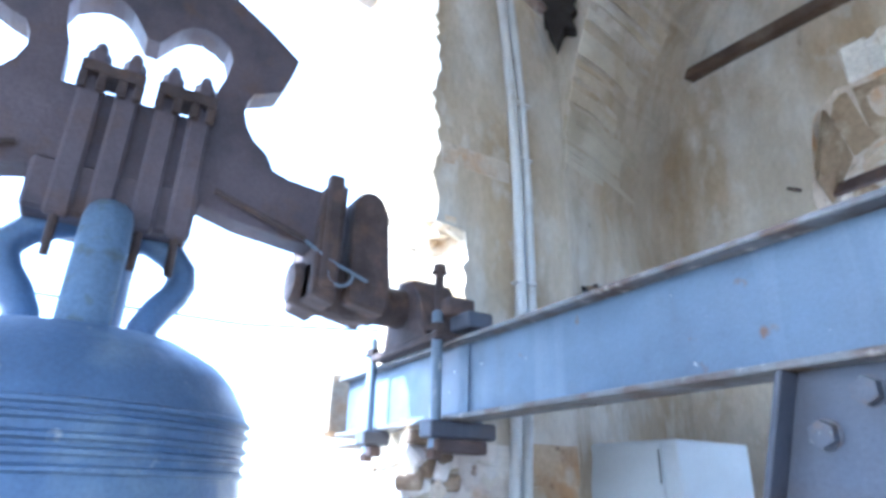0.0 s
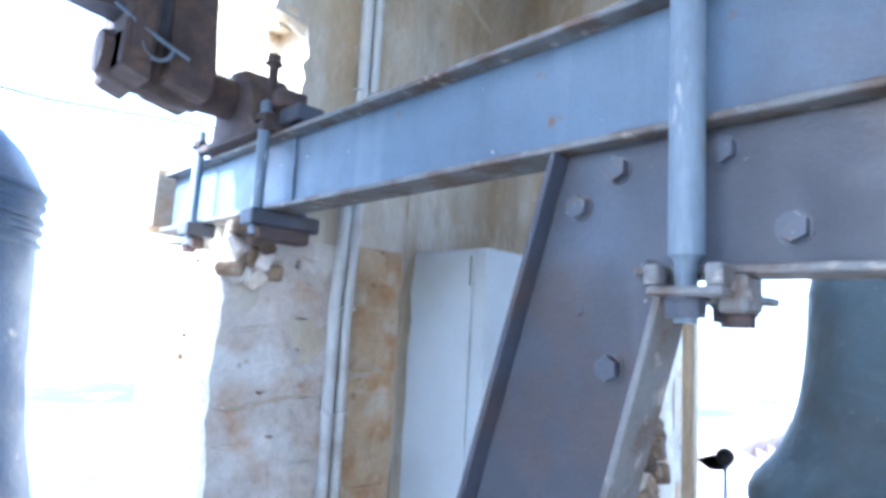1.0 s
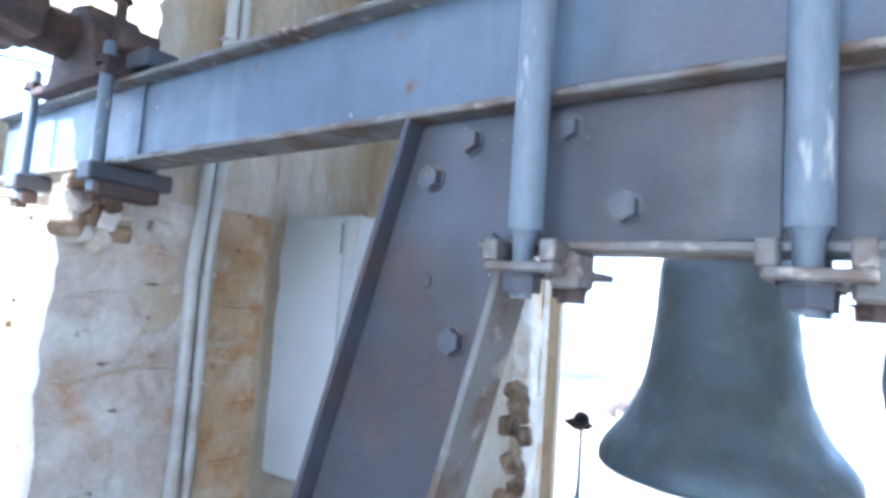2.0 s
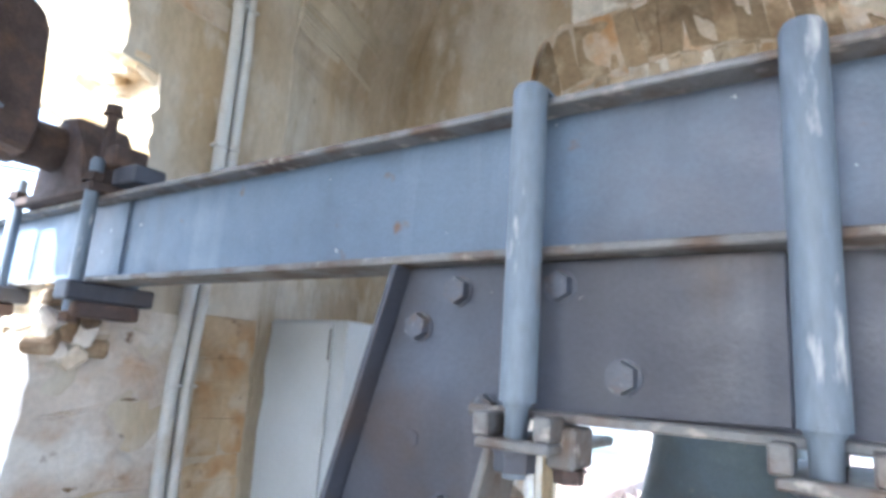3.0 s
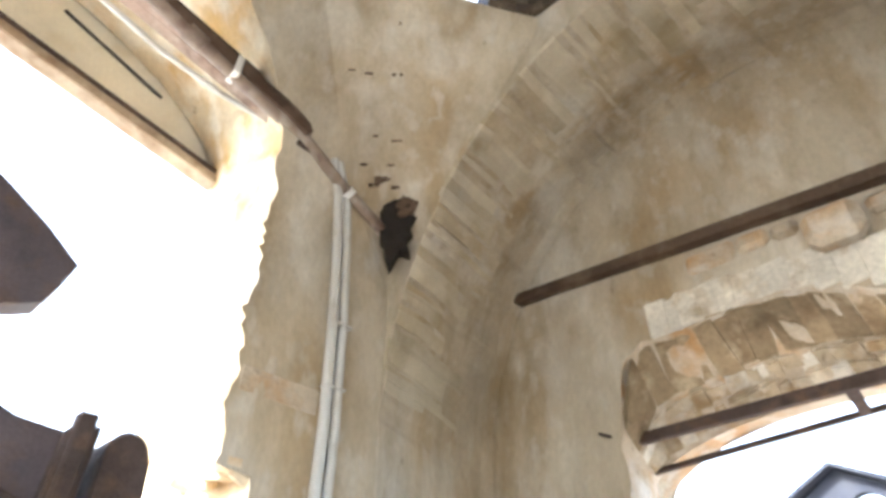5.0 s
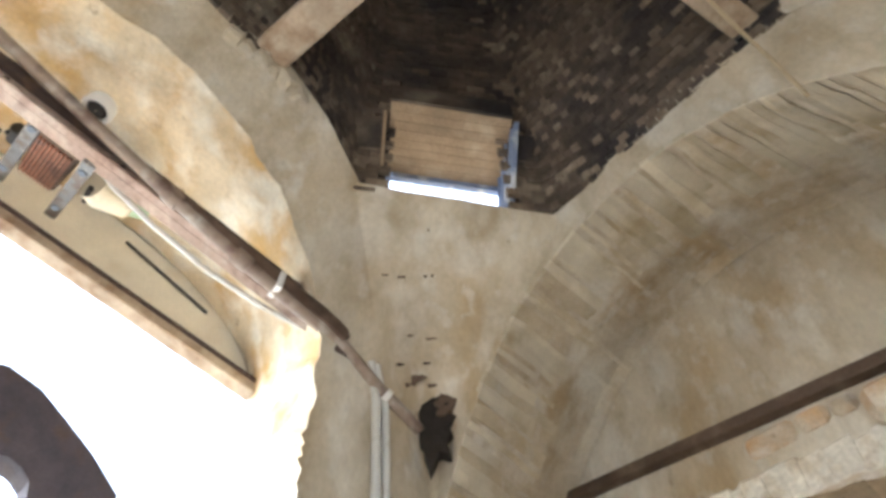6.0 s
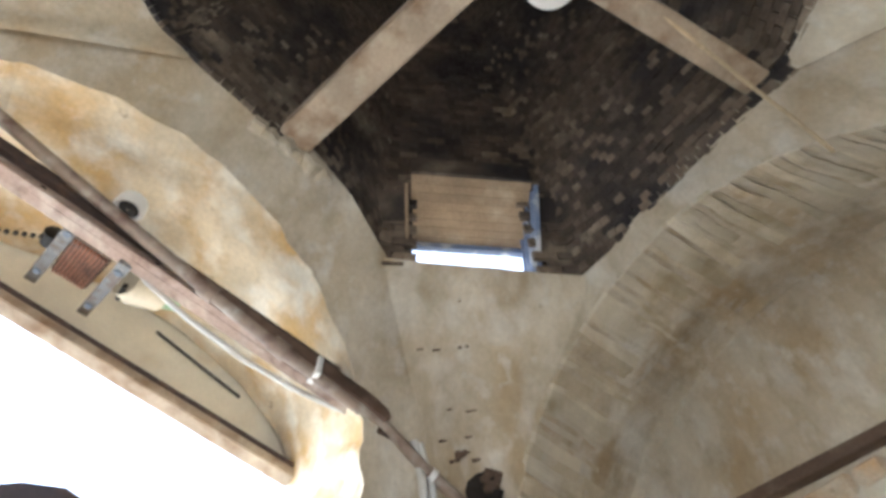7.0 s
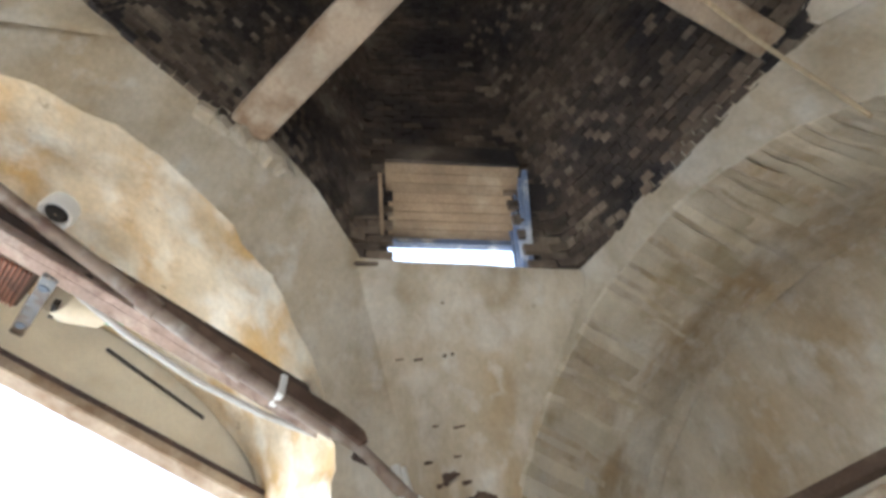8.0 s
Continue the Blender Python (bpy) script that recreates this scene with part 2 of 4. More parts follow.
def tube(points, radius, sides=12, bm=None, radii=None):
    """A round bar along a line of points."""
    bm = bm or bmesh.new()
    pts = [Vector(p) for p in points]
    rings = []
    for i, p in enumerate(pts):
        way = (pts[min(i + 1, len(pts) - 1)] - pts[max(i - 1, 0)]).normalized()
        side = way.orthogonal().normalized() if i == 0 else (side - way * side.dot(way)).normalized()
        up = way.cross(side)
        r = radii[i] if radii else radius
        rings.append([bm.verts.new(p + (side * math.cos(a) + up * math.sin(a)) * r) for a in (2 * math.pi * k / sides for k in range(sides))])
    for a, c in zip(rings, rings[1:]):
        for k in range(sides):
            bm.faces.new((a[k], a[(k + 1) % sides], c[(k + 1) % sides], c[k]))
    bm.faces.new(rings[0][::-1])
    bm.faces.new(rings[-1])
    return bm


def turned(profile, centre, sides=48):
    """A turned body: (radius, z) pairs about an upright axis at centre."""
    bm = bmesh.new()
    rings = [[bm.verts.new((centre[0] + r * math.cos(a), centre[1] + r * math.sin(a), centre[2] + z)) for a in (2 * math.pi * k / sides for k in range(sides))] for r, z in profile]
    for a, c in zip(rings, rings[1:]):
        for k in range(sides):
            bm.faces.new((a[k], a[(k + 1) % sides], c[(k + 1) % sides], c[k]))
    return bm


def hexagon(at, axis, radius, depth):
    """A hexagonal nut or bolt head on a flat round washer."""
    bm = bmesh.new()
    q = Vector(axis).to_track_quat("Z", "Y").to_matrix().to_4x4()
    bmesh.ops.create_cone(bm, cap_ends=True, segments=6, radius1=radius, radius2=radius * 0.94, depth=depth, matrix=Matrix.Translation(Vector(at) + Vector(axis) * depth / 2) @ q)
    bmesh.ops.create_cone(bm, cap_ends=True, segments=14, radius1=radius * 1.12, radius2=radius * 1.12, depth=depth * 0.16, matrix=Matrix.Translation(Vector(at) + Vector(axis) * depth * 0.08) @ q)
    return bm


def sheet(f, nu, nv, thick=None):
    """A grid of f(u, v); thick adds a back skin moved by that vector."""
    bm = bmesh.new()
    g = [[bm.verts.new(f(i / nu, j / nv)) for j in range(nv + 1)] for i in range(nu + 1)]
    for i in range(nu):
        for j in range(nv):
            bm.faces.new((g[i][j], g[i + 1][j], g[i + 1][j + 1], g[i][j + 1]))
    if thick:
        edge = [e for e in bm.edges if e.is_boundary]
        r = bmesh.ops.extrude_edge_only(bm, edges=edge)
        for v in (e for e in r["geom"] if isinstance(e, bmesh.types.BMVert)):
            v.co += Vector(thick)
    return bm


def rough(v, amount, scale):
    return amount * noise.noise(Vector(v) * scale)


def arch_wall(name, place, loop_front, loop_back, rect, d_front, d_back, material, reveal, label, steps=7, rough_edge=0.02, relief=0.012, ribs=0.0):
    """A thick wall with an arched opening through it. place(a, z, d) gives the world point; the loops are the opening's outline at both faces."""
    n = len(loop_front)
    ca, cz = (rect[0] + rect[1]) / 2, (rect[2] + rect[3]) / 2

    def outer(a, z):
        da, dz = a - ca, z - cz
        k = min((rect[1] - ca) / abs(da) if da else 9e9, (rect[3] - cz) / abs(dz) if dz else 9e9)
        return ca + da * k, cz + dz * k
    wall = tagged(new(name), label, "wall", kind="structure")
    bm = bmesh.new()
    inn = [(p[0] + rough((p[0] * 2, p[1] * 2, d_front), rough_edge, 4.0) + rough((p[0], p[1], 3), rough_edge * 0.8, 17.0) + rough((p[0], p[1], 8), rough_edge * 0.7, 43.0), p[1] + rough((p[1], p[0], 7.7), rough_edge, 6.0)) for p in loop_front]
    for face, loop, d in ((0, inn, d_front), (1, loop_back, d_back)):
        grid = []
        for p in loop:
            q = outer(*p)
            row = []
            for k in range(steps + 1):
                a, z = p[0] + (q[0] - p[0]) * k / steps, p[1] + (q[1] - p[1]) * k / steps
                w = Vector(place(a, z, d))
                if face == 0 and 0 < k:
                    w += Vector([rough(w + Vector((9 * i, 0, 0)), relief, 2.6) for i in range(3)])
                row.append(bm.verts.new(w))
            grid.append(row)
        for i in range(n):
            j = (i + 1) % n
            for k in range(steps):
                bm.faces.new((grid[i][k], grid[j][k], grid[j][k + 1], grid[i][k + 1]))
        if face == 0:
            first = grid
    for i in range(n):
        j = (i + 1) % n
        bm.faces.new((first[i][-1], first[j][-1], grid[j][-1], grid[i][-1]))
    part("wall_body", bm, material, wall)
    bm = bmesh.new()
    depth = 12
    board = [random.Random(31 * i).random() for i in range(n)]
    rows = []
    for i in range(n):
        row = []
        for k in range(depth + 1):
            f = k / depth
            a, z = inn[i][0] * (1 - f) + loop_back[i][0] * f, inn[i][1] * (1 - f) + loop_back[i][1] * f
            if ribs and f > 0.6:
                t = (f - 0.6) / 0.4
                c = 0.075 * (1 - math.sqrt(max(0, 1 - t * t)))
                m = math.hypot(a - CX, max(z - 2.9, 0))
                a, z = a - c * (a - CX) / m, z - c * max(z - 2.9, 0) / m
            w = Vector(place(a, z, d_front + (d_back - d_front) * f))
            if 0 < k:
                w += Vector([rough(w + Vector((0, 5 * c, 0)), relief * 1.6, 4.0) for c in range(3)])
            if ribs:
                w.z += ribs * 0.4 * (board[i] - 0.5) if 0 < k < depth and z > 3.0 else 0
            row.append(bm.verts.new(w))
        rows.append(row)
    for i in range(n):
        for k in range(depth):
            bm.faces.new((rows[i][k], rows[(i + 1) % n][k], rows[(i + 1) % n][k + 1], rows[i][k + 1]))
    at = [[v.co.copy() for v in row] for row in rows]
    part("reveal", bm, reveal, wall)
    if ribs:
        # marks of the form boards: strips of uneven height along the vault
        rnd = random.Random(12)
        i = 0
        while i < n - 4:
            wide = rnd.choice((1, 1, 2, 2, 3))
            if min(inn[i][1], inn[i + wide][1]) < 3.05:
                i += 1
                continue
            last, rise = 4 + int(5 * rnd.random()), 0.006 + ribs * 0.62 * rnd.random()
            bm = bmesh.new()
            grid = []
            for r in range(i, i + wide + 1):
                col = []
                for k in range(last + 1):
                    p = at[r][k]
                    inward = Vector((CX - p.x, 0, 2.9 - p.z)).normalized()
                    h = rise * (1 - k / last) if k else rise * 0.2
                    col.append((bm.verts.new(p + inward * h), bm.verts.new(p - inward * 0.03)))
                grid.append(col)
            for r in range(wide):
                for k in range(last):
                    a, b, c, d = grid[r][k], grid[r + 1][k], grid[r + 1][k + 1], grid[r][k + 1]
                    bm.faces.new((a[0], b[0], c[0], d[0]))
            for r, q in ((0, 0), (wide, 0)):
                for k in range(last):
                    bm.faces.new((grid[r][k][0], grid[r][k + 1][0], grid[r][k + 1][1], grid[r][k][1]))
            for r in range(wide):
                bm.faces.new((grid[r][0][0], grid[r + 1][0][0], grid[r + 1][0][1], grid[r][0][1]))
            part("plaster_strip", bm, STAINED if rnd.random() < 0.3 else VAULT, wall)
            i += wide + (rnd.random() < 0.35)
    return wall


def arch_loop(c, half, rise, sill, spring, n_side=24, n_arch=40, n_sill=8):
    """The outline of an arched opening: up one side, over the arch, down the other, back along the sill."""
    pts = [(c - half, sill + (spring - sill) * i / n_side) for i in range(n_side)]
    pts += [(c - half * math.cos(math.pi * i / n_arch), spring + rise * math.sin(math.pi * i / n_arch)) for i in range(n_arch)]
    pts += [(c + half, spring + (sill - spring) * i / n_side) for i in range(n_side)]
    pts += [(c + half - 2 * half * i / n_sill, sill) for i in range(n_sill)]
    return pts


# ---- the tower's plan ----
XW, YN, XE, YS = -1.15, 2.94, 2.60, -1.75   # inner faces
CY, CX = 0.60, 0.45                         # centres of the west and north arches
H1 = 0.25


def lean(z):
    """How far the west wall leans in above the springing."""
    u = max(z - 3.7, 0)
    return XW + 0.12 * u + 0.19 * u * u


# ---- large structure ----
def hacked(loop):
    """The right-hand jamb, hacked back above the joist's seat and bulging below it."""
    out = []
    for a, z in loop:
        if a > CY + 1.3 and z < 3.0:
            a += 0.17 if 1.745 < z < 2.55 else (-0.04 if z <= 1.745 else 0.02)
        out.append((a, z))
    return out


def west_top(a):
    """The upper edge of the west wall along its length."""
    pts = ((-2.6, 5.38), (0.45, 5.36), (0.97, 5.27), (1.33, 5.25), (1.63, 5.15), (1.96, 4.97), (2.5, 4.40), (2.94, 3.85), (3.5, 3.85))
    for (a0, z0), (a1, z1) in zip(pts, pts[1:]):
        if a <= a1:
            return z0 + (z1 - z0) * (a - a0) / (a1 - a0)
    return 3.6


def west_place(a, z, d):
    z = min(z, west_top(a)) if d == 0 else z
    k = -d / 0.85
    return (lean(z) * (1 - k) + (XW - 0.85) * k, a, z)


west = arch_wall("wall_west", west_place, hacked(arch_loop(CY, 1.60, 1.25, H1, 3.70, n_side=100, n_arch=90)), hacked(arch_loop(CY, 1.62, 0.95, H1, 4.20, n_side=100, n_arch=90)),
                 (-2.6, YN, -0.2, 5.4), 0.0, -0.85, PLASTER, JAMB, "cream plastered tower wall with an arched bell opening", rough_edge=0.03)
north = arch_wall("wall_north_arch", lambda a, z, d: (a, YN + d, z),
                  [(a if a < CX else CX + 0.84 * (a - CX), z) for a, z in arch_loop(CX, 1.60, 1.78, -0.05, 2.90, n_arch=180)], arch_loop(CX, 2.00, 2.15, -0.05, 2.90, n_arch=180), (-2.1, 3.0, -0.2, 5.25), 0.0, 1.17,
                  PLASTER, PLASTER, "plastered wall arch with board-marked splayed vault", rough_edge=0.012, ribs=0.045)


def north_head(x):
    """The broken front edge of the north opening's arch: steep on one side, long and low on the other."""
    pts = ((-0.61, 2.95), (-0.595, 3.16), (-0.55, 3.33), (-0.50, 3.43), (-0.40, 3.49), (-0.20, 3.475), (0.0, 3.490), (0.20, 3.50), (0.42, 3.472), (0.64, 3.385), (0.85, 3.25), (1.0, 3.13), (1.1, 3.0), (1.12, 2.9))
    for (a0, z0), (a1, z1) in zip(pts, pts[1:]):
        if x <= a1:
            return z0 + (z1 - z0) * max(x - a0, 0) / (a1 - a0)
    return 2.9


def north_inner(x):
    """The lower, flatter edge at the back of the sloping soffit."""
    return 2.80 + 0.305 * max(0.0, 1 - ((x - 0.35) / 1.05) ** 2) ** 0.5


def north_loop(f, x0, x1, sill, n_side=60, n_arch=90, n_sill=8):
    pts = [(x0, sill + (f(x0) - sill) * i / n_side) for i in range(n_side)]
    pts += [(x0 + (x1 - x0) * i / n_arch, f(x0 + (x1 - x0) * i / n_arch)) for i in range(n_arch)]
    pts += [(x1, f(x1) + (sill - f(x1)) * i / n_side) for i in range(n_side)]
    return pts + [(x1 - (x1 - x0) * i / n_sill, sill) for i in range(n_sill)]


back = arch_wall("wall_north", lambda a, z, d: (a, 4.112 + d, z), north_loop(north_head, -0.61, 1.12, H1), north_loop(north_inner, -0.66, 1.20, H1),
                 (-2.1, 3.0, -0.2, 5.6), 0.0, 0.42, PLASTER, STONE, "stained plaster back wall with a broken arched opening", rough_edge=0.03)
outer_leaf = arch_wall("wall_north_outer", lambda a, z, d: (a, 4.534 + d, z), arch_loop(0.27, 1.02, 0.36, H1, 2.82), arch_loop(0.27, 1.02, 0.36, H1, 2.82),
                       (-2.1, 3.0, -0.2, 5.6), 0.0, 0.36, STONE, STONE, "rough pale stone outer leaf of the wall")
# unseen east and south walls, openings added and sized to light the interior
east = arch_wall("wall_east", lambda a, z, d: (XE + d, a, z), arch_loop(CY, 1.0, 1.0, H1, 3.1), arch_loop(CY, 0.95, 0.95, H1, 3.1),
                 (-2.6, YN, -0.2, 5.6), 0.0, 0.85, PLASTER, JAMB, "unseen cream plastered wall with an arched opening added for light")
south = arch_wall("wall_south", lambda a, z, d: (a, YS - d, z), arch_loop(0.7, 1.15, 1.0, H1, 3.0), arch_loop(0.7, 1.1, 0.95, H1, 3.0),
                  (-1.3, 2.6, -0.2, 5.6), 0.0, 0.85, PLASTER, JAMB, "unseen cream plastered wall with an arched opening added for light")
tagged(part("floor", box(-2.1, 3.5, -1.8, 4.95, -0.4, -0.06), FLOOR), "dusty mortar floor of the belfry", "floor", kind="structure")


# corner pendentive between the two arches
def pendentive(u, v):
    w = v ** 0.9
    y = YN - 0.98 * w
    z = 3.55 + 1.40 * w
    l = Vector((lean(z) + 0.004, y, z))
    a = math.radians(16 + 60 * w)
    r = Vector((CX - 1.65 * math.cos(a), YN + 0.004, 2.90 + 1.83 * math.sin(a)))
    r = r.lerp(Vector((-0.10, 2.92, 4.90)), max(0, (w - 0.75) / 0.25) * 0.8) if w > 0.75 else r
    p = l.lerp(r, u)
    p += Vector((-0.10, 0.10, 0)) * math.sin(math.pi * u) * math.sin(math.pi * min(v * 1.1, 1))
    return p + Vector((rough(p, 0.012, 3), rough(p, 0.012, 3.3), rough(p, 0.01, 5)))


tagged(part("wall_corner", sheet(pendentive, 20, 40, (-0.25, 0.25, 0.05)), PLASTER, smooth=True), "leaning cream plaster corner between two arches", "wall", kind="structure")

# dome
APEX = Vector((0.75, 1.15, 7.6))
RING = [(-0.25, 0.10, 5.3), (-0.40, 0.35, 5.3), (-0.43, 0.45, 5.3), (-0.50, 0.97, 5.23), (-0.57, 1.33, 5.2), (-0.65, 1.63, 5.1), (-0.75, 1.95, 4.92), (-0.10, 2.91, 4.88), (0.30, 2.96, 4.87), (0.8, 2.97, 4.87),
        (1.45, 2.96, 4.86), (2.2, 2.5, 4.9), (2.55, 1.6, 5.0), (2.5, -0.2, 5.1), (1.6, -1.6, 5.1), (0.5, -1.7, 5.2)]


def dome_point(s, v):
    k = s * len(RING)
    i = int(k) % len(RING)
    b = Vector(RING[i]).lerp(Vector(RING[(i + 1) % len(RING)]), k - int(k))
    h = (1 - v) ** 0.85 if v < 1 else 0
    return Vector((APEX.x + (b.x - APEX.x) * h, APEX.y + (b.y - APEX.y) * h, b.z + (APEX.z - b.z) * math.sin(v * math.pi / 2) ** 0.9))


# bricks of the dome in courses, with a gap for the dormer shaft
bm, pale_bm = bmesh.new(), bmesh.new()
ROWS_D, COLS_D = 76, 120
for j in range(ROWS_D):
    for i in range(COLS_D):
        s0, s1 = (i + 0.5 * (j % 2)) / COLS_D, (i + 0.5 * (j % 2) + 0.93) / COLS_D
        v0, v1 = (j / ROWS_D) ** 1.1, ((j + 0.9) / ROWS_D) ** 1.1
        mid = (s0 + s1) / 2 * len(RING)
        if 6.16 < mid < 6.80 and v0 < 0.135:
            continue
        c = [dome_point(s, min(v, 0.999)) for s, v in ((s0, v0), (s1, v0), (s1, v1), (s0, v1))]
        out = (c[1] - c[0]).cross(c[3] - c[0])
        if out.length < 1e-8:
            continue
        out.normalize()
        if out.dot(APEX - Vector((0, 0, 2)) - c[0]) < 0:
            out = -out
        proud = out * (0.008 + 0.012 * random.random())
        # share of paler bricks: highest at the foot, reaching further up the north side
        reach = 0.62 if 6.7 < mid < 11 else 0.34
        pale_share = 1.0 * max(0, 1 - v0 / reach) * (0.55 + 0.9 * noise.noise(c[0] * 1.7 + Vector((4, 1, 2))))
        into = pale_bm if random.random() < pale_share else bm
        lo = [into.verts.new(p - out * 0.02) for p in c]
        hi = [into.verts.new(p + proud) for p in c]
        into.faces.new(hi)
        for a in range(4):
            into.faces.new((lo[a], lo[(a + 1) % 4], hi[(a + 1) % 4], hi[a]))
tagged(part("worn_bricks", pale_bm, PALE_BRICK), "paler bricks at the foot of the dome", "brickwork", kind="stuff")
part_dome = part("dome_bricks", bm, DARK_BRICK)
tagged(part_dome, "sooty dark brick courses lining the dome", "brickwork", kind="stuff")
bm = bmesh.new()
NA, NB = 192, 48
g = []
for i in range(NA):
    row = []
    for j in range(NB + 1):
        p = dome_point(i / NA, min(j / NB, 0.999))
        row.append(bm.verts.new(p + (p - Vector((0.75, 1.15, 4.6))).normalized() * 0.02))
    g.append(row)
for i in range(NA):
    for j in range(NB):
        mid = (i + 0.5) / NA * len(RING)
        if 6.16 < mid < 6.80 and (j + 0.5) / NB < 0.145:
            continue
        bm.faces.new((g[i][j], g[(i + 1) % NA][j], g[(i + 1) % NA][j + 1], g[i][j + 1]))
bmesh.ops.solidify(bm, geom=bm.faces[:], thickness=-0.12)
tagged(part("ceiling", bm, DARK_BRICK), "dark smoke-stained brick dome", "ceiling", kind="structure")

# plaster corners on the other three sides
for name, chain_pts, corner in (("wall_corner_southwest", ((-0.46, 0.55, 5.30), (-0.40, 0.35, 5.32), (-0.25, 0.10, 5.32), (0.5, -1.75, 5.22)), (-1.18, -1.78, 3.9)),
                                ("wall_corner_northeast", ((1.40, 2.93, 4.88), (2.2, 2.5, 4.92), (2.58, 1.6, 5.02)), (2.62, 2.95, 4.0)),
                                ("wall_corner_southeast", ((2.60, -0.2, 5.12), (1.6, -1.75, 5.12)), (2.62, -1.78, 4.0))):
    pts = [Vector(p) for p in chain_pts]

    def fan(u, v, pts=pts, corner=Vector(corner)):
        k = min(u * (len(pts) - 1), len(pts) - 1.0001)
        p = pts[int(k)].lerp(pts[int(k) + 1], k - int(k))
        return corner.lerp(p, v) + Vector((0, 0, 0.02 * noise.noise(Vector((u * 6, v * 6, 1)))))
    tagged(part(name, sheet(fan, 24, 16, (0, 0, 0.25)), PLASTER, smooth=True), "leaning cream plaster corner under the dome", "wall", kind="structure")

# ---- outside ----
bm = bmesh.new()
bmesh.ops.create_grid(bm, x_segments=8, y_segments=8, size=3000)
bm.transform(Matrix.Translation((0, 0, -16)))
tagged(part("ground", bm, GROUND), "dry pale ground far below the tower", "ground", kind="structure")


# ---- steel bell frame ----
frame_thing = thing("steel_trestle", "blue-grey painted steel trestle of joists carrying the bells", "trestle")


def joist(name, x0, x1, z0, z1, material, m=None, top=True, web=0.010, half=0.055, lip=0.014, yc=2.20):
    """An I-section bar along x: its web, with two flanges as parts of it."""
    w = part(name, box(x0, x1, yc - web / 2, yc + web / 2, z0 + lip, z1 - lip, m=m), material, frame_thing)
    for za, zb in ((z0, z0 + lip), (z1 - lip, z1))[:2 if top else 1]:
        part("flange", box(x0 - 0.002, x1 + 0.002, yc - half, yc + half, za, zb, 0.003, m=m), STEEL_EDGE, w)
    return w


joist("upper_joist", -1.86, 2.5, 1.745, 2.0, STEEL)
joist("lower_joist", 0.36, 2.5, 1.506, 1.755, STEEL_BROWN, top=False, yc=2.204)
part("web_plate", box(-1.40, -0.84, 2.187, 2.194, 1.76, 1.985, 0.002), STEEL, frame_thing)
# raking leg, its web running on as the joint plate over the lower joist
leg = part("leg", prism([(0.203, 1.743), (0.790, 1.743), (0.790, 1.526), (0.402, 1.518), (-0.022, -0.06), (-0.325, -0.06)], "y", 2.184, 2.194, 0.0015), STEEL_BROWN, frame_thing)
for (xa, za), (xb, zb), w in (((0.200, 1.743), (-0.325, -0.06), -0.013), ((0.404, 1.500), (-0.012, -0.06), 0.013)):
    # paler steel on the right flange paints in the window light it catches
    part("flange", prism([(xa, za), (xa + w, za), (xb + w, zb), (xb, zb)], "y", 2.142, 2.252, 0.002), STEEL_BROWN if w < 0 else STEEL_EDGE, leg)
part("second_leg", prism([(1.95, 1.50), (2.2, 1.50), (2.45, -0.06), (2.2, -0.06)], "y", 2.15, 2.25, 0.002), STEEL_BROWN, frame_thing)
for x, z in ((0.308, 1.700), (0.231, 1.639), (0.490, 1.703), (0.588, 1.573), (0.300, 1.350), (0.372, 1.512)):
    part("bolt", hexagon((x, 2.184, z), (0, -1, 0), 0.0235, 0.020), STEEL_BOLT, leg)
for x, z in ((0.230, 1.452), (0.15, 1.10), (0.22, 1.02)):
    part("rivet", hexagon((x, 2.184, z), (0, -1, 0), 0.016, 0.004), STEEL_BROWN, leg)


def clamp(x):
    """A heavy U-shaped clamp bar round both joists, with its foot plate, lugs and nuts."""
    c = thing("joist_clamp", "galvanised round-bar clamp round two steel joists", "clamp", "clamps on the joists")
    for y in (2.114, 2.286):
        part("bar", tube([(x, y, 1.53), (x, y, 1.80), (x, y, 1.996), (x, y, 2.006), (x, y, 2.010)], 0.0265, 18, radii=[0.0265, 0.0265, 0.0265, 0.022, 0.012]), GALV, c, smooth=True)
    part("yoke_strap", box(x - 0.022, x + 0.022, 2.125, 2.275, 2.001, 2.009, 0.002), GALV, c)
    for y in (2.112, 2.288):
        part("thread", tube([(x, y, 1.535), (x, y, 1.52), (x, y, 1.43)], 0.017, 10, radii=[0.0255, 0.017, 0.017]), GALV, c, smooth=True)
        part("nut", hexagon((x, y, 1.468), (0, 0, -1), 0.030, 0.030), STEEL_BROWN, c)
    part("foot_plate", box(x - 0.045, x + 0.065, 2.075, 2.325, 1.468, 1.482, 0.003), STEEL_EDGE, c)
    for dx in (-0.040, 0.052):
        part("lug", box(x + dx - 0.012, x + dx + 0.012, 2.08, 2.13, 1.482, 1.515, 0.003), STEEL_EDGE, c)
    part("block", box(x + 0.040, x + 0.082, 2.12, 2.19, 1.448, 1.503, 0.005), STEEL_EDGE, c)
    part("block_nut", hexagon((x + 0.061, 2.155, 1.447), (0, 0, -1), 0.022, 0.020), RUST, c)


clamp(0.462)
clamp(0.825)


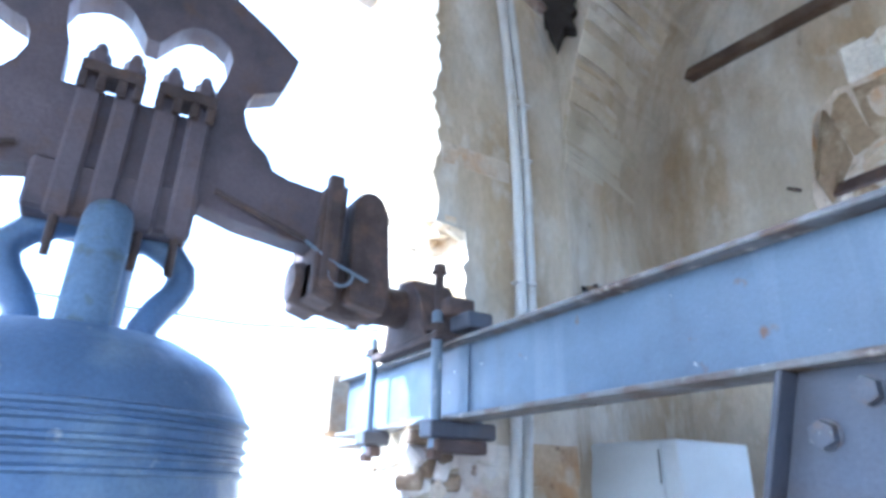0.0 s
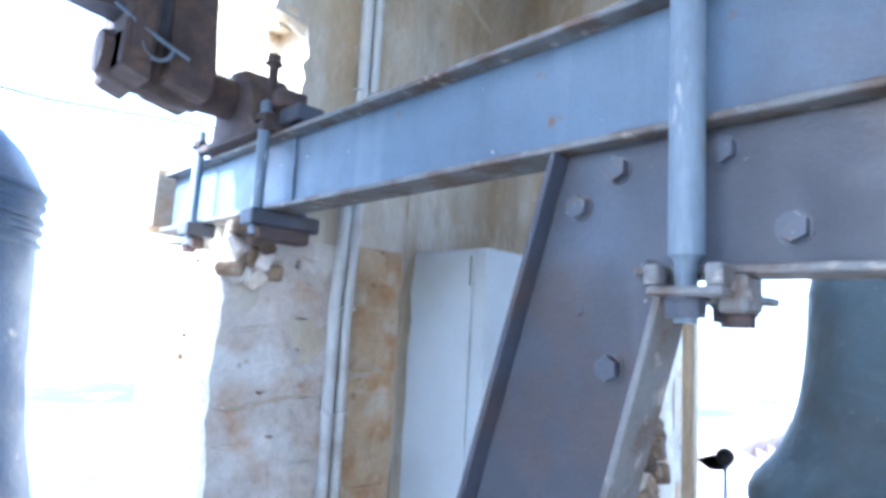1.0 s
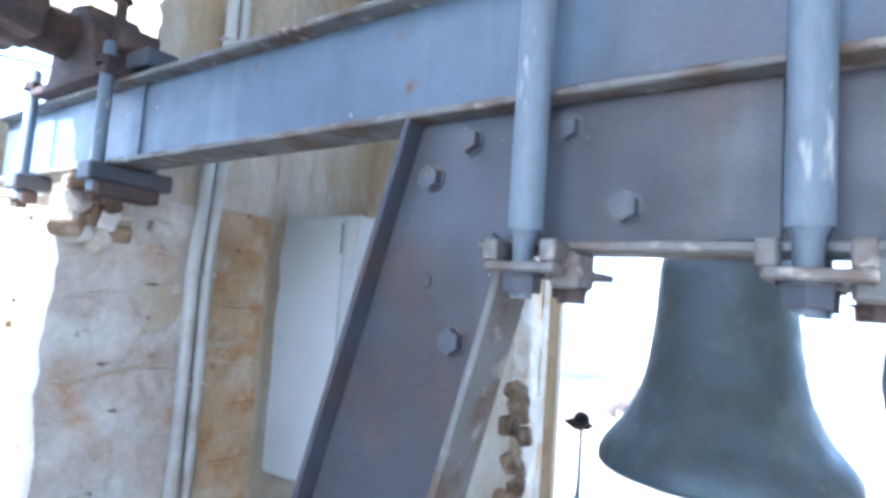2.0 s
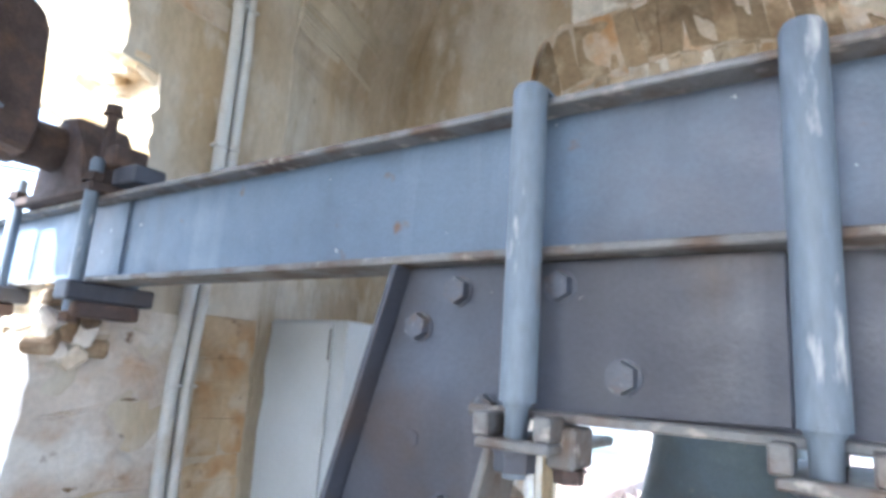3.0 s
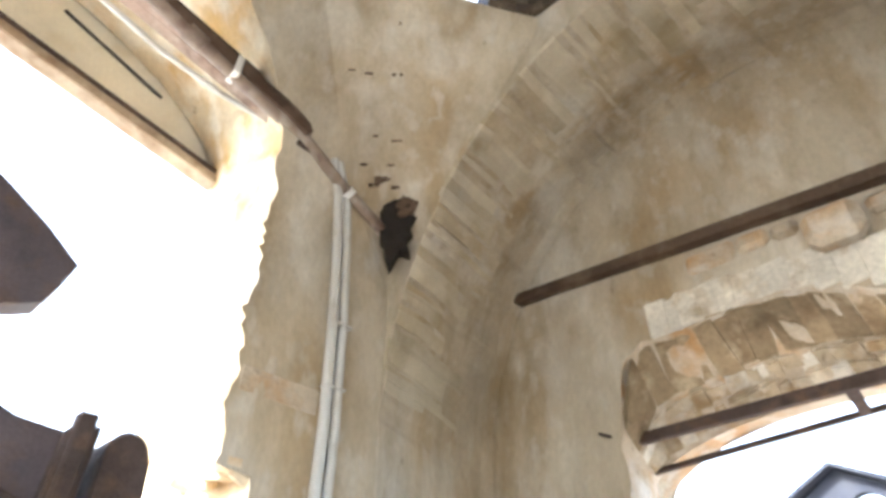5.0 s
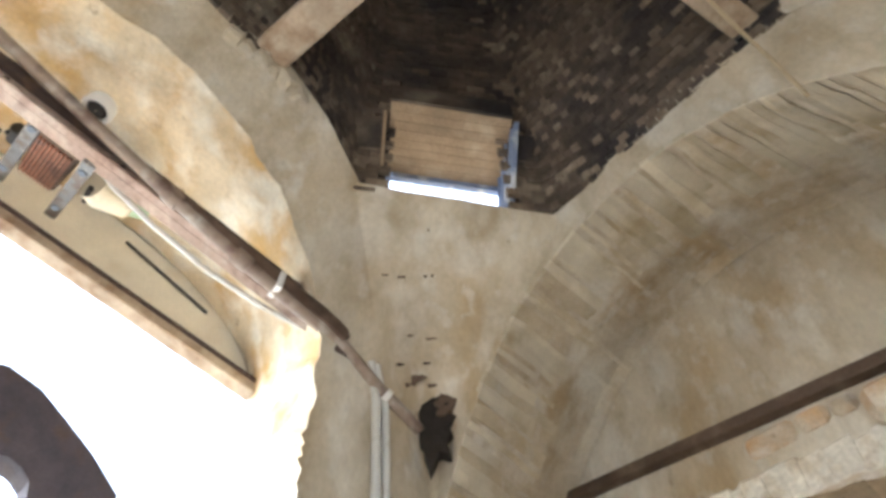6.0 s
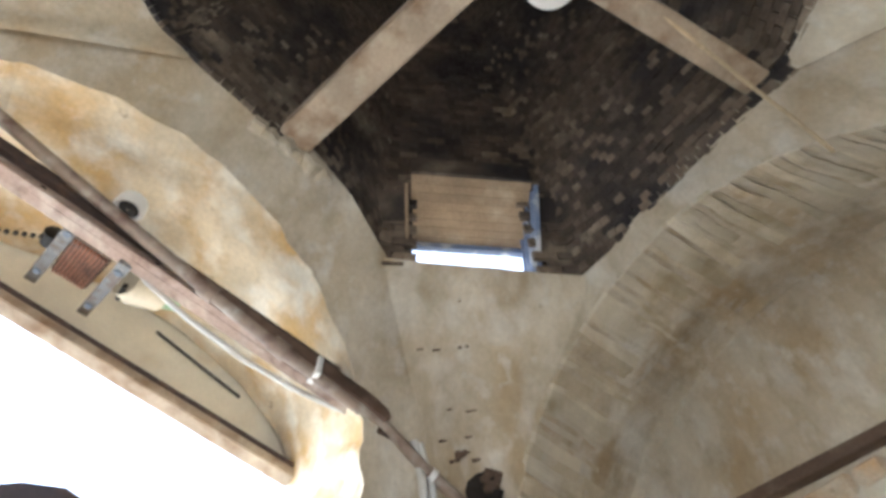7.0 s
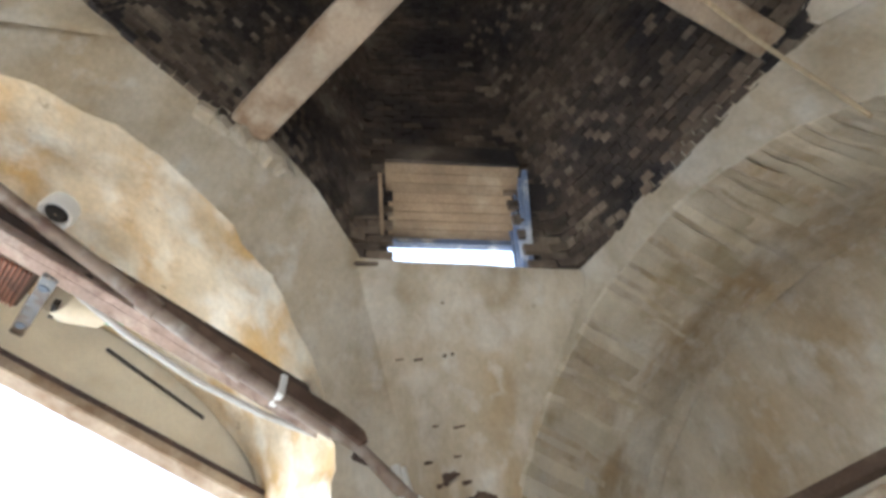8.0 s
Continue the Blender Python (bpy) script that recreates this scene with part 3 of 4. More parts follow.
# ---- bearing of the great bell ----
bearing = thing("bell_bearing", "rusty iron pillow-block bearing bolted on the joist", "bearing")
part("base_plate", box(-1.42, -0.90, 2.10, 2.30, 2.002, 2.03, 0.004), RUST, bearing)
part("housing", prism([(-1.36, 2.03), (-1.34, 2.14), (-1.30, 2.24), (-1.22, 2.29), (-1.12, 2.27), (-1.06, 2.18), (-1.02, 2.10), (-1.00, 2.03)], "y", 2.12, 2.29, 0.012), RUST, bearing)
for x in (-1.045, -1.33):
    part("cap_bolt", tube([(x, 2.19, 2.14), (x, 2.19, 2.29)], 0.018, 10), RUST, bearing)
    part("cap_nut", hexagon((x, 2.19, 2.285), (0, 0, 1), 0.028, 0.034), RUST, bearing)
part("lug", box(-0.92, -0.80, 2.16, 2.26, 2.03, 2.085, 0.006), STEEL_BROWN, bearing)
part("lug", box(-0.95, -0.88, 2.14, 2.24, 2.085, 2.15, 0.006), RUST, bearing)
for x, reach in ((-0.930, 2.335), (-1.445, 2.20)):
    for y in (2.120, 2.280):
        part("hold_down_rod", tube([(x, y, 1.66), (x, y, 2.095), (x, y, 2.105)], 0.0195, 12, radii=[0.0195, 0.0195, 0.012]), GALV, bearing, smooth=True)
        part("rod_nut", hexagon((x, y, 2.03), (0, 0, 1), 0.030, 0.028), RUST, bearing)
    part("clamp_bar", box(x - 0.04, x + 0.04, 2.085, reach, 1.690, 1.742, 0.006), STEEL_BROWN, bearing)
    part("packing_bar", box(x - 0.03, x + 0.045, 2.11, reach - 0.04, 1.645, 1.688, 0.006), RUST, bearing)
    part("rod_nut", hexagon((x, 2.120, 1.655), (0, 0, -1), 0.028, 0.026), RUST, bearing)

# ---- the great bell in the west opening ----
BX, BY = -1.22, 1.10
great = thing("great_bell", "large blue-grey bronze bell on a dark scrolled yoke", "bell", "bells")
prof = [(0.02, 1.962), (0.20, 1.965), (0.29, 1.958), (0.305, 1.950), (0.34, 1.932), (0.395, 1.900), (0.443, 1.85), (0.478, 1.79), (0.490, 1.765)]
for z in (1.745, 1.715, 1.675, 1.645, 1.61):
    prof += [(0.493, z + 0.011), (0.505, z + 0.005), (0.505, z - 0.004), (0.494, z - 0.010)]
prof += [(0.500, 1.52), (0.503, 1.40), (0.512, 1.25), (0.530, 1.10), (0.56, 0.95), (0.61, 0.80), (0.68, 0.67), (0.745, 0.58), (0.755, 0.54), (0.74, 0.52), (0.66, 0.56), (0.54, 0.80), (0.47, 1.10), (0.45, 1.60), (0.36, 1.86), (0.02, 1.90)]
part("bell_body", turned(prof, (BX, BY, -0.052), 72), BRONZE_BLUE, great, smooth=True)
part("clapper", tube([(BX, BY, 1.88), (BX, BY, 0.95), (BX, BY, 0.80), (BX, BY, 0.70), (BX, BY, 0.60), (BX, BY, 0.45)], 0.03, 14, radii=[0.02, 0.025, 0.06, 0.085, 0.05, 0.02]), RUST, great, smooth=True)


def loop(points, wide, deep, name, material):
    """A flattened strap of bronze through points (x, y, z)."""
    bm = bmesh.new()
    pts = [Vector(p) for p in points]
    rings = []
    for i, p in enumerate(pts):
        way = (pts[min(i + 1, len(pts) - 1)] - pts[max(i - 1, 0)]).normalized()
        radial = Vector((BX - p.x, BY - p.y, 0))
        side = way.cross(radial.normalized() if radial.length > 0.02 else Vector((1, 0, 0))).normalized()
        up = way.cross(side)
        rings.append([bm.verts.new(p + side * wide * math.cos(a) + up * deep * math.sin(a)) for a in (2 * math.pi * k / 12 for k in range(12))])
    for a, c in zip(rings, rings[1:]):
        for k in range(12):
            bm.faces.new((a[k], a[(k + 1) % 12], c[(k + 1) % 12], c[k]))
    bm.faces.new(rings[0])
    bm.faces.new(rings[-1])
    part(name, bm, material, great, smooth=True)


for side in (1, -1):
    loop([(BX, BY + side * dy, z) for dy, z in ((0.05, 2.27), (0.13, 2.245), (0.195, 2.21), (0.232, 2.165), (0.238, 2.125), (0.222, 2.08), (0.185, 2.03), (0.155, 1.97), (0.15, 1.88))], 0.052, 0.046, "crown_loop", BRONZE_BLUE)
    loop([(BX + side * dx, BY - side * 0.02 + 0.02, z) for dx, z in ((0.235, 1.87), (0.222, 2.06), (0.205, 2.15), (0.180, 2.215), (0.135, 2.25), (0.06, 2.262))], 0.066, 0.052, "crown_loop", VERDIGRIS if side == 1 else BRONZE_BLUE)
part("crown_post", tube([(BX, BY, 1.95), (BX, BY, 2.36)], 0.07, 14), BRONZE_BLUE, great, smooth=True)

# yoke outline: the right half, mirrored; two scrolled voids are cut by building it of an outer and an inner outline
half_outer = [(0.225, 2.30), (0.235, 2.37), (0.36, 2.335), (0.56, 2.31), (0.68, 2.30), (0.68, 2.52), (0.606, 2.526), (0.50, 2.535), (0.445, 2.555), (0.43, 2.59), (0.412, 2.614), (0.37, 2.645), (0.34, 2.69), (0.322, 2.745), (0.325, 2.79), (0.345, 2.832), (0.39, 2.85), (0.437, 2.875), (0.465, 2.945), (0.488, 3.035), (0.362, 3.13), (0.236, 3.205), (0.12, 3.27), (0.0, 3.30)]
half_inner = [(0.215, 2.66), (0.222, 2.80), (0.243, 2.864), (0.254, 2.935), (0.235, 2.985), (0.196, 3.012), (0.15, 3.028), (0.108, 3.018), (0.075, 2.99), (0.052, 2.958), (0.020, 2.910)]
outer = [(BY + a, z) for a, z in half_outer] + [(BY - a, z) for a, z in half_outer[-2::-1]]
inner = [(BY + a, z) for a, z in half_inner] + [(BY - a, z) for a, z in half_inner[::-1]]


def yoke_mesh(x0, x1):
    """The yoke as two plates joined along outlines, with the void between the scrolls left open."""
    bm = bmesh.new()
    rims = []
    for x in (x0, x1):
        vo = [bm.verts.new((x, a, z)) for a, z in outer]
        vi = [bm.verts.new((x, a, z)) for a, z in inner]
        es = [bm.edges.new((r[k], r[(k + 1) % len(r)])) for r in (vo, vi) for k in range(len(r))]
        bmesh.ops.triangle_fill(bm, edges=es, use_beauty=True, use_dissolve=False)
        rims.append((vo, vi))
    for r in (0, 1):
        a, c = rims[0][r], rims[1][r]
        for k in range(len(a)):
            bm.faces.new((a[k], a[(k + 1) % len(a)], c[(k + 1) % len(a)], c[k]))
    return bm


part("yoke", yoke_mesh(BX + 0.00, BX + 0.11), YOKE, great, "dark brown scrolled yoke")
part("lower_block", box(BX - 0.13, BX + 0.13, BY - 0.225, BY + 0.225, 2.235, 2.40, 0.012), YOKE, great)
for y in (0.968, 1.068, 1.183, 1.283):
    part("strap", box(BX + 0.112, BX + 0.150, y - 0.034, y + 0.034, 2.22, 2.68, 0.010), YOKE, great)
    part("stud", tube([(BX + 0.131, y, 2.64), (BX + 0.131, y, 2.80), (BX + 0.131, y, 2.815)], 0.020, 10, radii=[0.020, 0.020, 0.012]), YOKE, great)
    part("strap_nut", hexagon((BX + 0.131, y, 2.728), (0, 0, 1), 0.036, 0.048), YOKE, great)
    part("stud_tail", tube([(BX + 0.131, y, 2.23), (BX + 0.131, y, 2.105)], 0.013, 8), RUST, great)
for y in (1.018, 1.233):
    part("washer_plate", box(BX + 0.07, BX + 0.175, y - 0.090, y + 0.090, 2.685, 2.727, 0.004), RUST, great)
    for dy in (-0.078, -0.025, 0.030, 0.078):
        part("washer_leg", box(BX + 0.15, BX + 0.172, y + dy - 0.013, y + dy + 0.013, 2.630, 2.685, 0.003), RUST, great)
for side in (1, -1):
    part("arm_plate", prism([(BY + side * 0.61, 2.13), (BY + side * 0.70, 2.10), (BY + side * 0.715, 2.55), (BY + side * 0.628, 2.53)], "x", BX - 0.14, BX + 0.16, 0.008), RUST, great)
    part("arm_strap", box(BX + 0.125, BX + 0.175, BY + side * 0.665 - 0.028, BY + side * 0.665 + 0.028, 2.15, 2.575, 0.008), RUST, great)
    pts = [(BY + side * 0.745, 2.13), (BY + side * 0.90, 2.10), (BY + side * 0.905, 2.20), (BY + side * 0.883, 2.49)]
    pts += [(BY + side * (0.815 + 0.068 * math.cos(a)), 2.49 + 0.075 * math.sin(a)) for a in (math.pi * k / 8 for k in range(1, 8))] + [(BY + side * 0.748, 2.49)]
    part("end_plate", prism(pts, "x", BX - 0.14, BX + 0.14, 0.012), RUST, great)
    part("hub", tube([(BX, BY + side * 0.58, 2.20), (BX, BY + side * 0.68, 2.20), (BX, BY + side * 0.90, 2.195)], 0.09, 20, radii=[0.07, 0.10, 0.105]), RUST, great, smooth=True)
    part("gudgeon", tube([(BX, BY + side * 0.88, 2.175), (BX, BY + side * 1.20, 2.175)], 0.075, 20), RUST, great, smooth=True)
    part("shackle", box(BX + 0.06, BX + 0.13, BY + side * 0.61, BY + side * 0.61, 2.13, 2.24, 0.008), RUST, great)
    part("brace", tube([(BX + 0.13, BY + side * 0.27, 2.415), (BX + 0.14, BY + side * 0.58, 2.315)], 0.010, 8), RUST, great)
    part("tie_wire", tube([(BX + 0.135, BY + side * 0.58, 2.315), (BX + 0.17, BY + side * 0.66, 2.25), (BX + 0.18, BY + side * 0.80, 2.195)], 0.006, 6), GALV, great)
    part("hook", tube([(BX + 0.17, BY + side * (0.66 + 0.045 * (1 - math.cos(a))), 2.21 - 0.045 * math.sin(a)) for a in (math.pi * k / 8 for k in range(9))], 0.006, 6), GALV, great)
seat = thing("bearing_post", "steel post carrying the far bearing of the great bell", "post")
part("post", box(BX - 0.09, BX + 0.09, -0.16, -0.02, -0.06, 2.06, 0.006), STEEL, seat)
part("bearing_block", box(BX - 0.14, BX + 0.14, -0.17, -0.01, 2.062, 2.28, 0.02), RUST, seat)
cable = tube([(-1.70, 0.05, 2.16), (-1.70, 0.9, 2.145), (-1.68, 1.65, 2.14), (-1.66, 2.25, 2.20)], 0.006, 6)
tagged(part("cable", cable, CHAIN), "thin dark cable stretched across the opening", "cable")
tagged(part("seat_stone", box(-2.02, -1.875, 2.10, 2.34, 1.745, 2.04, 0.02), STONE), "rough brown stone at the joist's end", "stone")

# ---- the small bell in the north opening ----
SX, SY = 0.355, 4.28
small = thing("small_bell", "blue-grey weathered bronze bell hung in the opening", "bell", "bells")
prof = [(0.01, 1.735), (0.15, 1.735), (0.20, 1.725), (0.245, 1.695), (0.272, 1.65), (0.282, 1.60), (0.286, 1.585), (0.284, 1.565), (0.288, 1.50), (0.294, 1.40), (0.306, 1.28), (0.325, 1.16), (0.352, 1.05), (0.362, 1.035), (0.366, 1.02), (0.395, 0.96), (0.44, 0.89), (0.452, 0.88), (0.50, 0.82), (0.522, 0.775), (0.525, 0.735), (0.512, 0.718), (0.47, 0.74), (0.38, 0.90), (0.29, 1.15), (0.25, 1.50), (0.18, 1.68), (0.01, 1.70)]
prof = [(r, 0.755 + (z - 0.72) * 1.015) for r, z in prof]
part("bell_body", turned(prof, (SX, SY, 0), 64), BRONZE, small, smooth=True)
for dx in (-0.105, -0.035, 0.035, 0.105):
    part("crown_loop", tube([(SX + dx, SY, 1.76), (SX + dx * 1.05, SY, 1.82), (SX + dx, SY, 1.89)], 0.026, 10), BRONZE, small, smooth=True)
part("clapper", tube([(SX, SY, 1.70), (SX, SY, 0.88), (SX, SY, 0.80), (SX, SY, 0.73), (SX, SY, 0.60)], 0.02, 12, radii=[0.015, 0.02, 0.05, 0.05, 0.03]), RUST, small, smooth=True)
part("yoke", box(-0.68, 1.20, SY - 0.10, SY + 0.10, 1.85, 2.10, 0.015), TIE, small)
hammer = thing("bell_hammer", "dark ball hammer on a thin stem over a pale box", "hammer")
hb = bmesh.new()
bmesh.ops.create_icosphere(hb, subdivisions=4, radius=0.041, matrix=Matrix.Translation((-0.302, 4.30, 0.876)))
part("ball", hb, DARK, hammer, smooth=True)
part("stem", tube([(-0.302, 4.30, 0.845), (-0.302, 4.30, 0.56), (-0.308, 4.30, 0.46)], 0.011, 10, radii=[0.009, 0.011, 0.016]), GALV, hammer, smooth=True)
part("box", box(-0.37, -0.17, 4.22, 4.40, 0.245, 0.47, 0.008), CABINET, hammer)
part("knob", tube([(-0.34, 4.22, 0.44), (-0.34, 4.20, 0.44)], 0.018, 12), CHAIN, hammer)
post = part("timber_post", box(-0.53, -0.465, 4.33, 4.39, 0.245, 2.2, 0.006), PALE_TIMBER)
tagged(post, "pale squared timber post beside the opening", "post")
ring = bmesh.new()
tube([(0.94 + 0.035 * math.cos(a), 2.2, 1.36 + 0.075 * math.sin(a)) for a in (2 * math.pi * k / 16 for k in range(17))], 0.012, 8, ring)
sh = thing("hanging_shackle", "dark iron shackle hanging under the joist", "shackle")
part("bow", ring, STEEL_BROWN, sh, smooth=True)
part("pin", tube([(0.94, 2.2, 1.42), (0.94, 2.2, 1.497)], 0.016, 10), STEEL_BROWN, sh)

# ---- on the west pier ----
for dy, r in ((0.0, 0.024), (0.056, 0.021)):
    c = thing("conduit", "pale grey plastic conduit fixed up the wall", "conduit", "conduits on the pier")
    pts = [(-1.128, 2.59 + dy, -0.06), (-1.128, 2.59 + dy, 0.9), (-1.128, 2.582 + dy, 1.45), (-1.128, 2.60 + dy, 1.85), (-1.128, 2.632 + dy, 2.25), (-1.128, 2.628 + dy, 2.8), (-1.128, 2.603 + dy, 3.3), (-1.125, 2.570 + dy, 3.65), (-1.11, 2.525 + dy, 3.93), (-1.07, 2.44 + dy * 0.6, 4.12)]
    part("pipe", tube(pts, r, 12), PVC, c, smooth=True)
    for z in (0.55, 1.05, 1.45):
        part("clip", box(-1.150, -1.101, 2.588 + dy - r - 0.002, 2.588 + dy + r + 0.002, z, z + 0.012, 0.003), PVC, c)
    for z in (2.35, 2.95, 3.25):
        part("clip", box(-1.150, -1.101, 2.624 + dy - r - 0.002, 2.624 + dy + r + 0.002, z, z + 0.012, 0.003), PVC, c)

cabinet = thing("wall_cabinet", "pale grey enamelled steel switch cabinet on the wall", "cabinet")
part("body", box(-1.255, -0.752, 3.036, 3.457, 0.655, 1.735, 0.006), CABINET, cabinet)
door = part("door", box(-1.245, -0.815, 3.018, 3.034, 0.67, 1.725, 0.003), CABINET, cabinet)
for z in (1.57, 0.85):
    part("hinge", tube([(-1.250, 3.022, z), (-1.250, 3.022, z + 0.12)], 0.005, 8), CHAIN, door)
part("latch", box(-0.824, -0.818, 3.014, 3.0185, 1.58, 1.70, 0.001), CHAIN, door)
part("cable_entry", tube([(-0.95, 3.15, 0.66), (-0.95, 3.15, -0.06)], 0.022, 10), PVC, cabinet, smooth=True)


def flake(name, f, label, category, material, seed, n=26, rx=0.1, rz=0.1, depth=0.012):
    """A ragged-edged patch; f(a, b) gives its place on the wall and d its depth."""
    rnd = random.Random(seed)
    bm = bmesh.new()
    rim = []
    for k in range(n):
        a = 2 * math.pi * k / n
        r = 0.72 + 0.55 * rnd.random()
        rim.append((rx * r * math.cos(a), rz * r * math.sin(a)))
    top = [bm.verts.new(f(a * 0.96, b * 0.96, depth)) for a, b in rim]
    low = [bm.verts.new(f(a, b, -0.03)) for a, b in rim]
    mid = bm.verts.new(f(0, 0, depth * 0.5))
    for k in range(n):
        j = (k + 1) % n
        bm.faces.new((top[k], top[j], mid))
        bm.faces.new((low[k], low[j], top[j], top[k]))
    return tagged(part(name, bm, material), label, category)


def splay(y):
    return -1.15 - 0.40 * (y - YN) / 1.17


# dark sheet for a broken putlog hole's shade in the splayed wall, loose stones around
flake("wall_hole", lambda a, b, d: (splay(3.19 + a) + d + 0.014, 3.19 + a, 2.31 + b), "dark sheet for the shade of a broken putlog hole", "hole", DARK, 3, rx=0.17, rz=0.15, depth=0.004)
for k, (y, z, w, h) in enumerate(((3.08, 2.36, 0.09, 0.07), (3.13, 2.44, 0.09, 0.04), (3.22, 2.43, 0.10, 0.05), (3.31, 2.38, 0.08, 0.06), (3.23, 2.36, 0.12, 0.05), (3.14, 2.38, 0.10, 0.06), (3.34, 2.31, 0.07, 0.06))):
    b = box(-w / 2, w / 2, -w / 2, w / 2, -h / 2, h / 2, 0.01)
    b.transform(Matrix.Translation((splay(y) - 0.005, y, z)) @ Euler((0.2 * k, 0.3, 0.5 * k)).to_matrix().to_4x4())
    tagged(part("loose_stone", b, BROWN_STONE), "broken brown stone in the wall's hole", "stone", "stones in the wall hole")
# corner hole: a raised dark sheet holds the shade of its inside
flake("corner_hole", lambda a, b, d: (-1.105 + 0.70 * a + 0.05 + d, 2.86 + 0.70 * a - d, 3.90 + b), "dark ragged sheet for the shade of a hole in the corner", "hole", DARK, 8, rx=0.10, rz=0.22, depth=0.02)
flake("corner_patch", lambda a, b, d: (-1.05 + 0.70 * a + 0.05 + d, 2.90 + 0.70 * a - d, 4.05 + b), "brown broken brick above the corner hole", "brick", TIE, 11, rx=0.06, rz=0.09, depth=0.018)


def on_corner(u, v):
    p = pendentive(u, v)
    nrm = (pendentive(u + 0.02, v) - p).cross(pendentive(u, v + 0.02) - p).normalized()
    return p, (nrm if nrm.x > 0 else -nrm)


for k, (u, v, rx, rz) in enumerate(((0.25, 0.385, 0.050, 0.026), (0.17, 0.355, 0.032, 0.012), (0.34, 0.41, 0.030, 0.014), (0.45, 0.395, 0.030, 0.012), (0.11, 0.41, 0.035, 0.007), (0.38, 0.46, 0.030, 0.007), (0.24, 0.53, 0.028, 0.006), (0.41, 0.545, 0.040, 0.007), (0.10, 0.70, 0.035, 0.006), (0.20, 0.71, 0.035, 0.008), (0.35, 0.735, 0.013, 0.009), (0.39, 0.74, 0.012, 0.009), (0.36, 0.86, 0.010, 0.006))):
    p, nr = on_corner(u, v)
    side = Vector((0.7, 0.7, 0))
    up = nr.cross(side).normalized()
    flake("plaster_crack", lambda a, b, d, p=p, nr=nr, side=side, up=up: p + side * a + up * b + nr * d, "short dark crack in the plaster", "crack", TIE, 20 + k, rx=rx, rz=rz, n=14, depth=0.006)

# orange ledge of broken bricks over the bearing's pocket, rubble below the joist
for k in range(9):
    b = box(-0.05, 0.05, -0.035, 0.035, -0.022, 0.022, 0.008)
    b.transform(Matrix.Translation((-1.20 - 0.085 * (k % 5), 2.295 + 0.045 * (k // 5) + 0.012 * (k % 2), 2.575 - 0.015 * (k % 3))) @ Euler((0.25 * (k % 3), 0.1 * k, 0.3 * k)).to_matrix().to_4x4())
    tagged(part("broken_brick", b, JAMB), "broken ochre brick at the edge of the pocket", "brick", "broken bricks of the jamb")
for k in range(16):
    b = box(-0.04, 0.04, -0.045 + 0.01 * (k % 3), 0.05, -0.025, 0.022 + 0.004 * (k % 4), 0.010)
    b.transform(Matrix.Translation((-1.125 - 0.02 * (k % 2), 2.17 + 0.050 * (k % 4) - 0.008 * (k // 4), 1.705 - 0.045 * (k // 4) - 0.012 * (k % 3))) @ Euler((0.4 * (k % 3), 0.2 * k, 0.2 * k)).to_matrix().to_4x4())
    tagged(part("rubble_stone", b, (BROWN_STONE, PIER_STONE, STONE)[k % 3]), "loose rubble under the joist's seat", "stone", "rubble under the joist")

# ---- north wall: tie, stones, bars ----
tie = prism([(-1.46, 4.050), (-1.44, 4.113), (2.4, 3.745), (2.4, 3.675)], "y", 4.035, 4.14, 0.004)
tagged(part("tie_beam", tie, TIE), "dark weathered tie timber let into the wall", "beam")
tagged(part("corbel_stone", box(0.53, 0.78, 3.985, 4.14, 3.585, 3.785, 0.045), STONE), "projecting worn stone under the tie timber", "stone")
stones = thing("arch_stones", "pale exposed stones of the window arch", "stonework")
rnd = random.Random(5)


def soffit(x, f):
    """A point on the sloping underside, f from the front edge to the back edge."""
    xb = -0.66 + (x + 0.61) * 1.86 / 1.73
    return Vector((x + (xb - x) * f, 4.112 + 0.42 * f, north_head(x) * (1 - f) + north_inner(xb) * f))


def wedge(x0, x1, f0, f1, proud, deep=0.07):
    """A rough stone bedded in the soffit, its underside a little proud and uneven."""
    bm = bmesh.new()
    low, top = [], []
    for x, f in ((x0, f0), (x1, f0), (x1, f1), (x0, f1)):
        p = soffit(x, f)
        low.append(bm.verts.new(p + Vector((0.020 * rnd.uniform(-1, 1), 0.016 * rnd.uniform(-1, 1), -proud * rnd.uniform(0.2, 1.3)))))
        top.append(bm.verts.new(p + Vector((0, 0.02, deep))))
    bm.faces.new(low)
    bm.faces.new(top[::-1])
    for k in range(4):
        bm.faces.new((low[k], low[(k + 1) % 4], top[(k + 1) % 4], top[k]))
    return bevelled(bm, 0.016, 2)


for f0, f1, name, tone, least, most, proud in ((0.01, 0.56, "voussoir", OCHRE_STONE, 0.07, 0.15, 0.014), (0.50, 0.74, "soffit_stone", SOFFIT_STONE, 0.05, 0.11, 0.024), (0.68, 0.99, "edge_stone", SOFFIT_STONE, 0.05, 0.11, 0.030)):
    x = -0.59
    while x < 1.05:
        w = min(least + (most - least) * rnd.random(), 1.10 - x)
        part(name, wedge(x - 0.012, x + w + 0.016, f0 + 0.05 * rnd.random() * (f0 > 0.1), f1 - 0.06 * rnd.random(), proud), tone if f0 < 0.1 or rnd.random() < 0.8 else LIME, stones)
        x += w
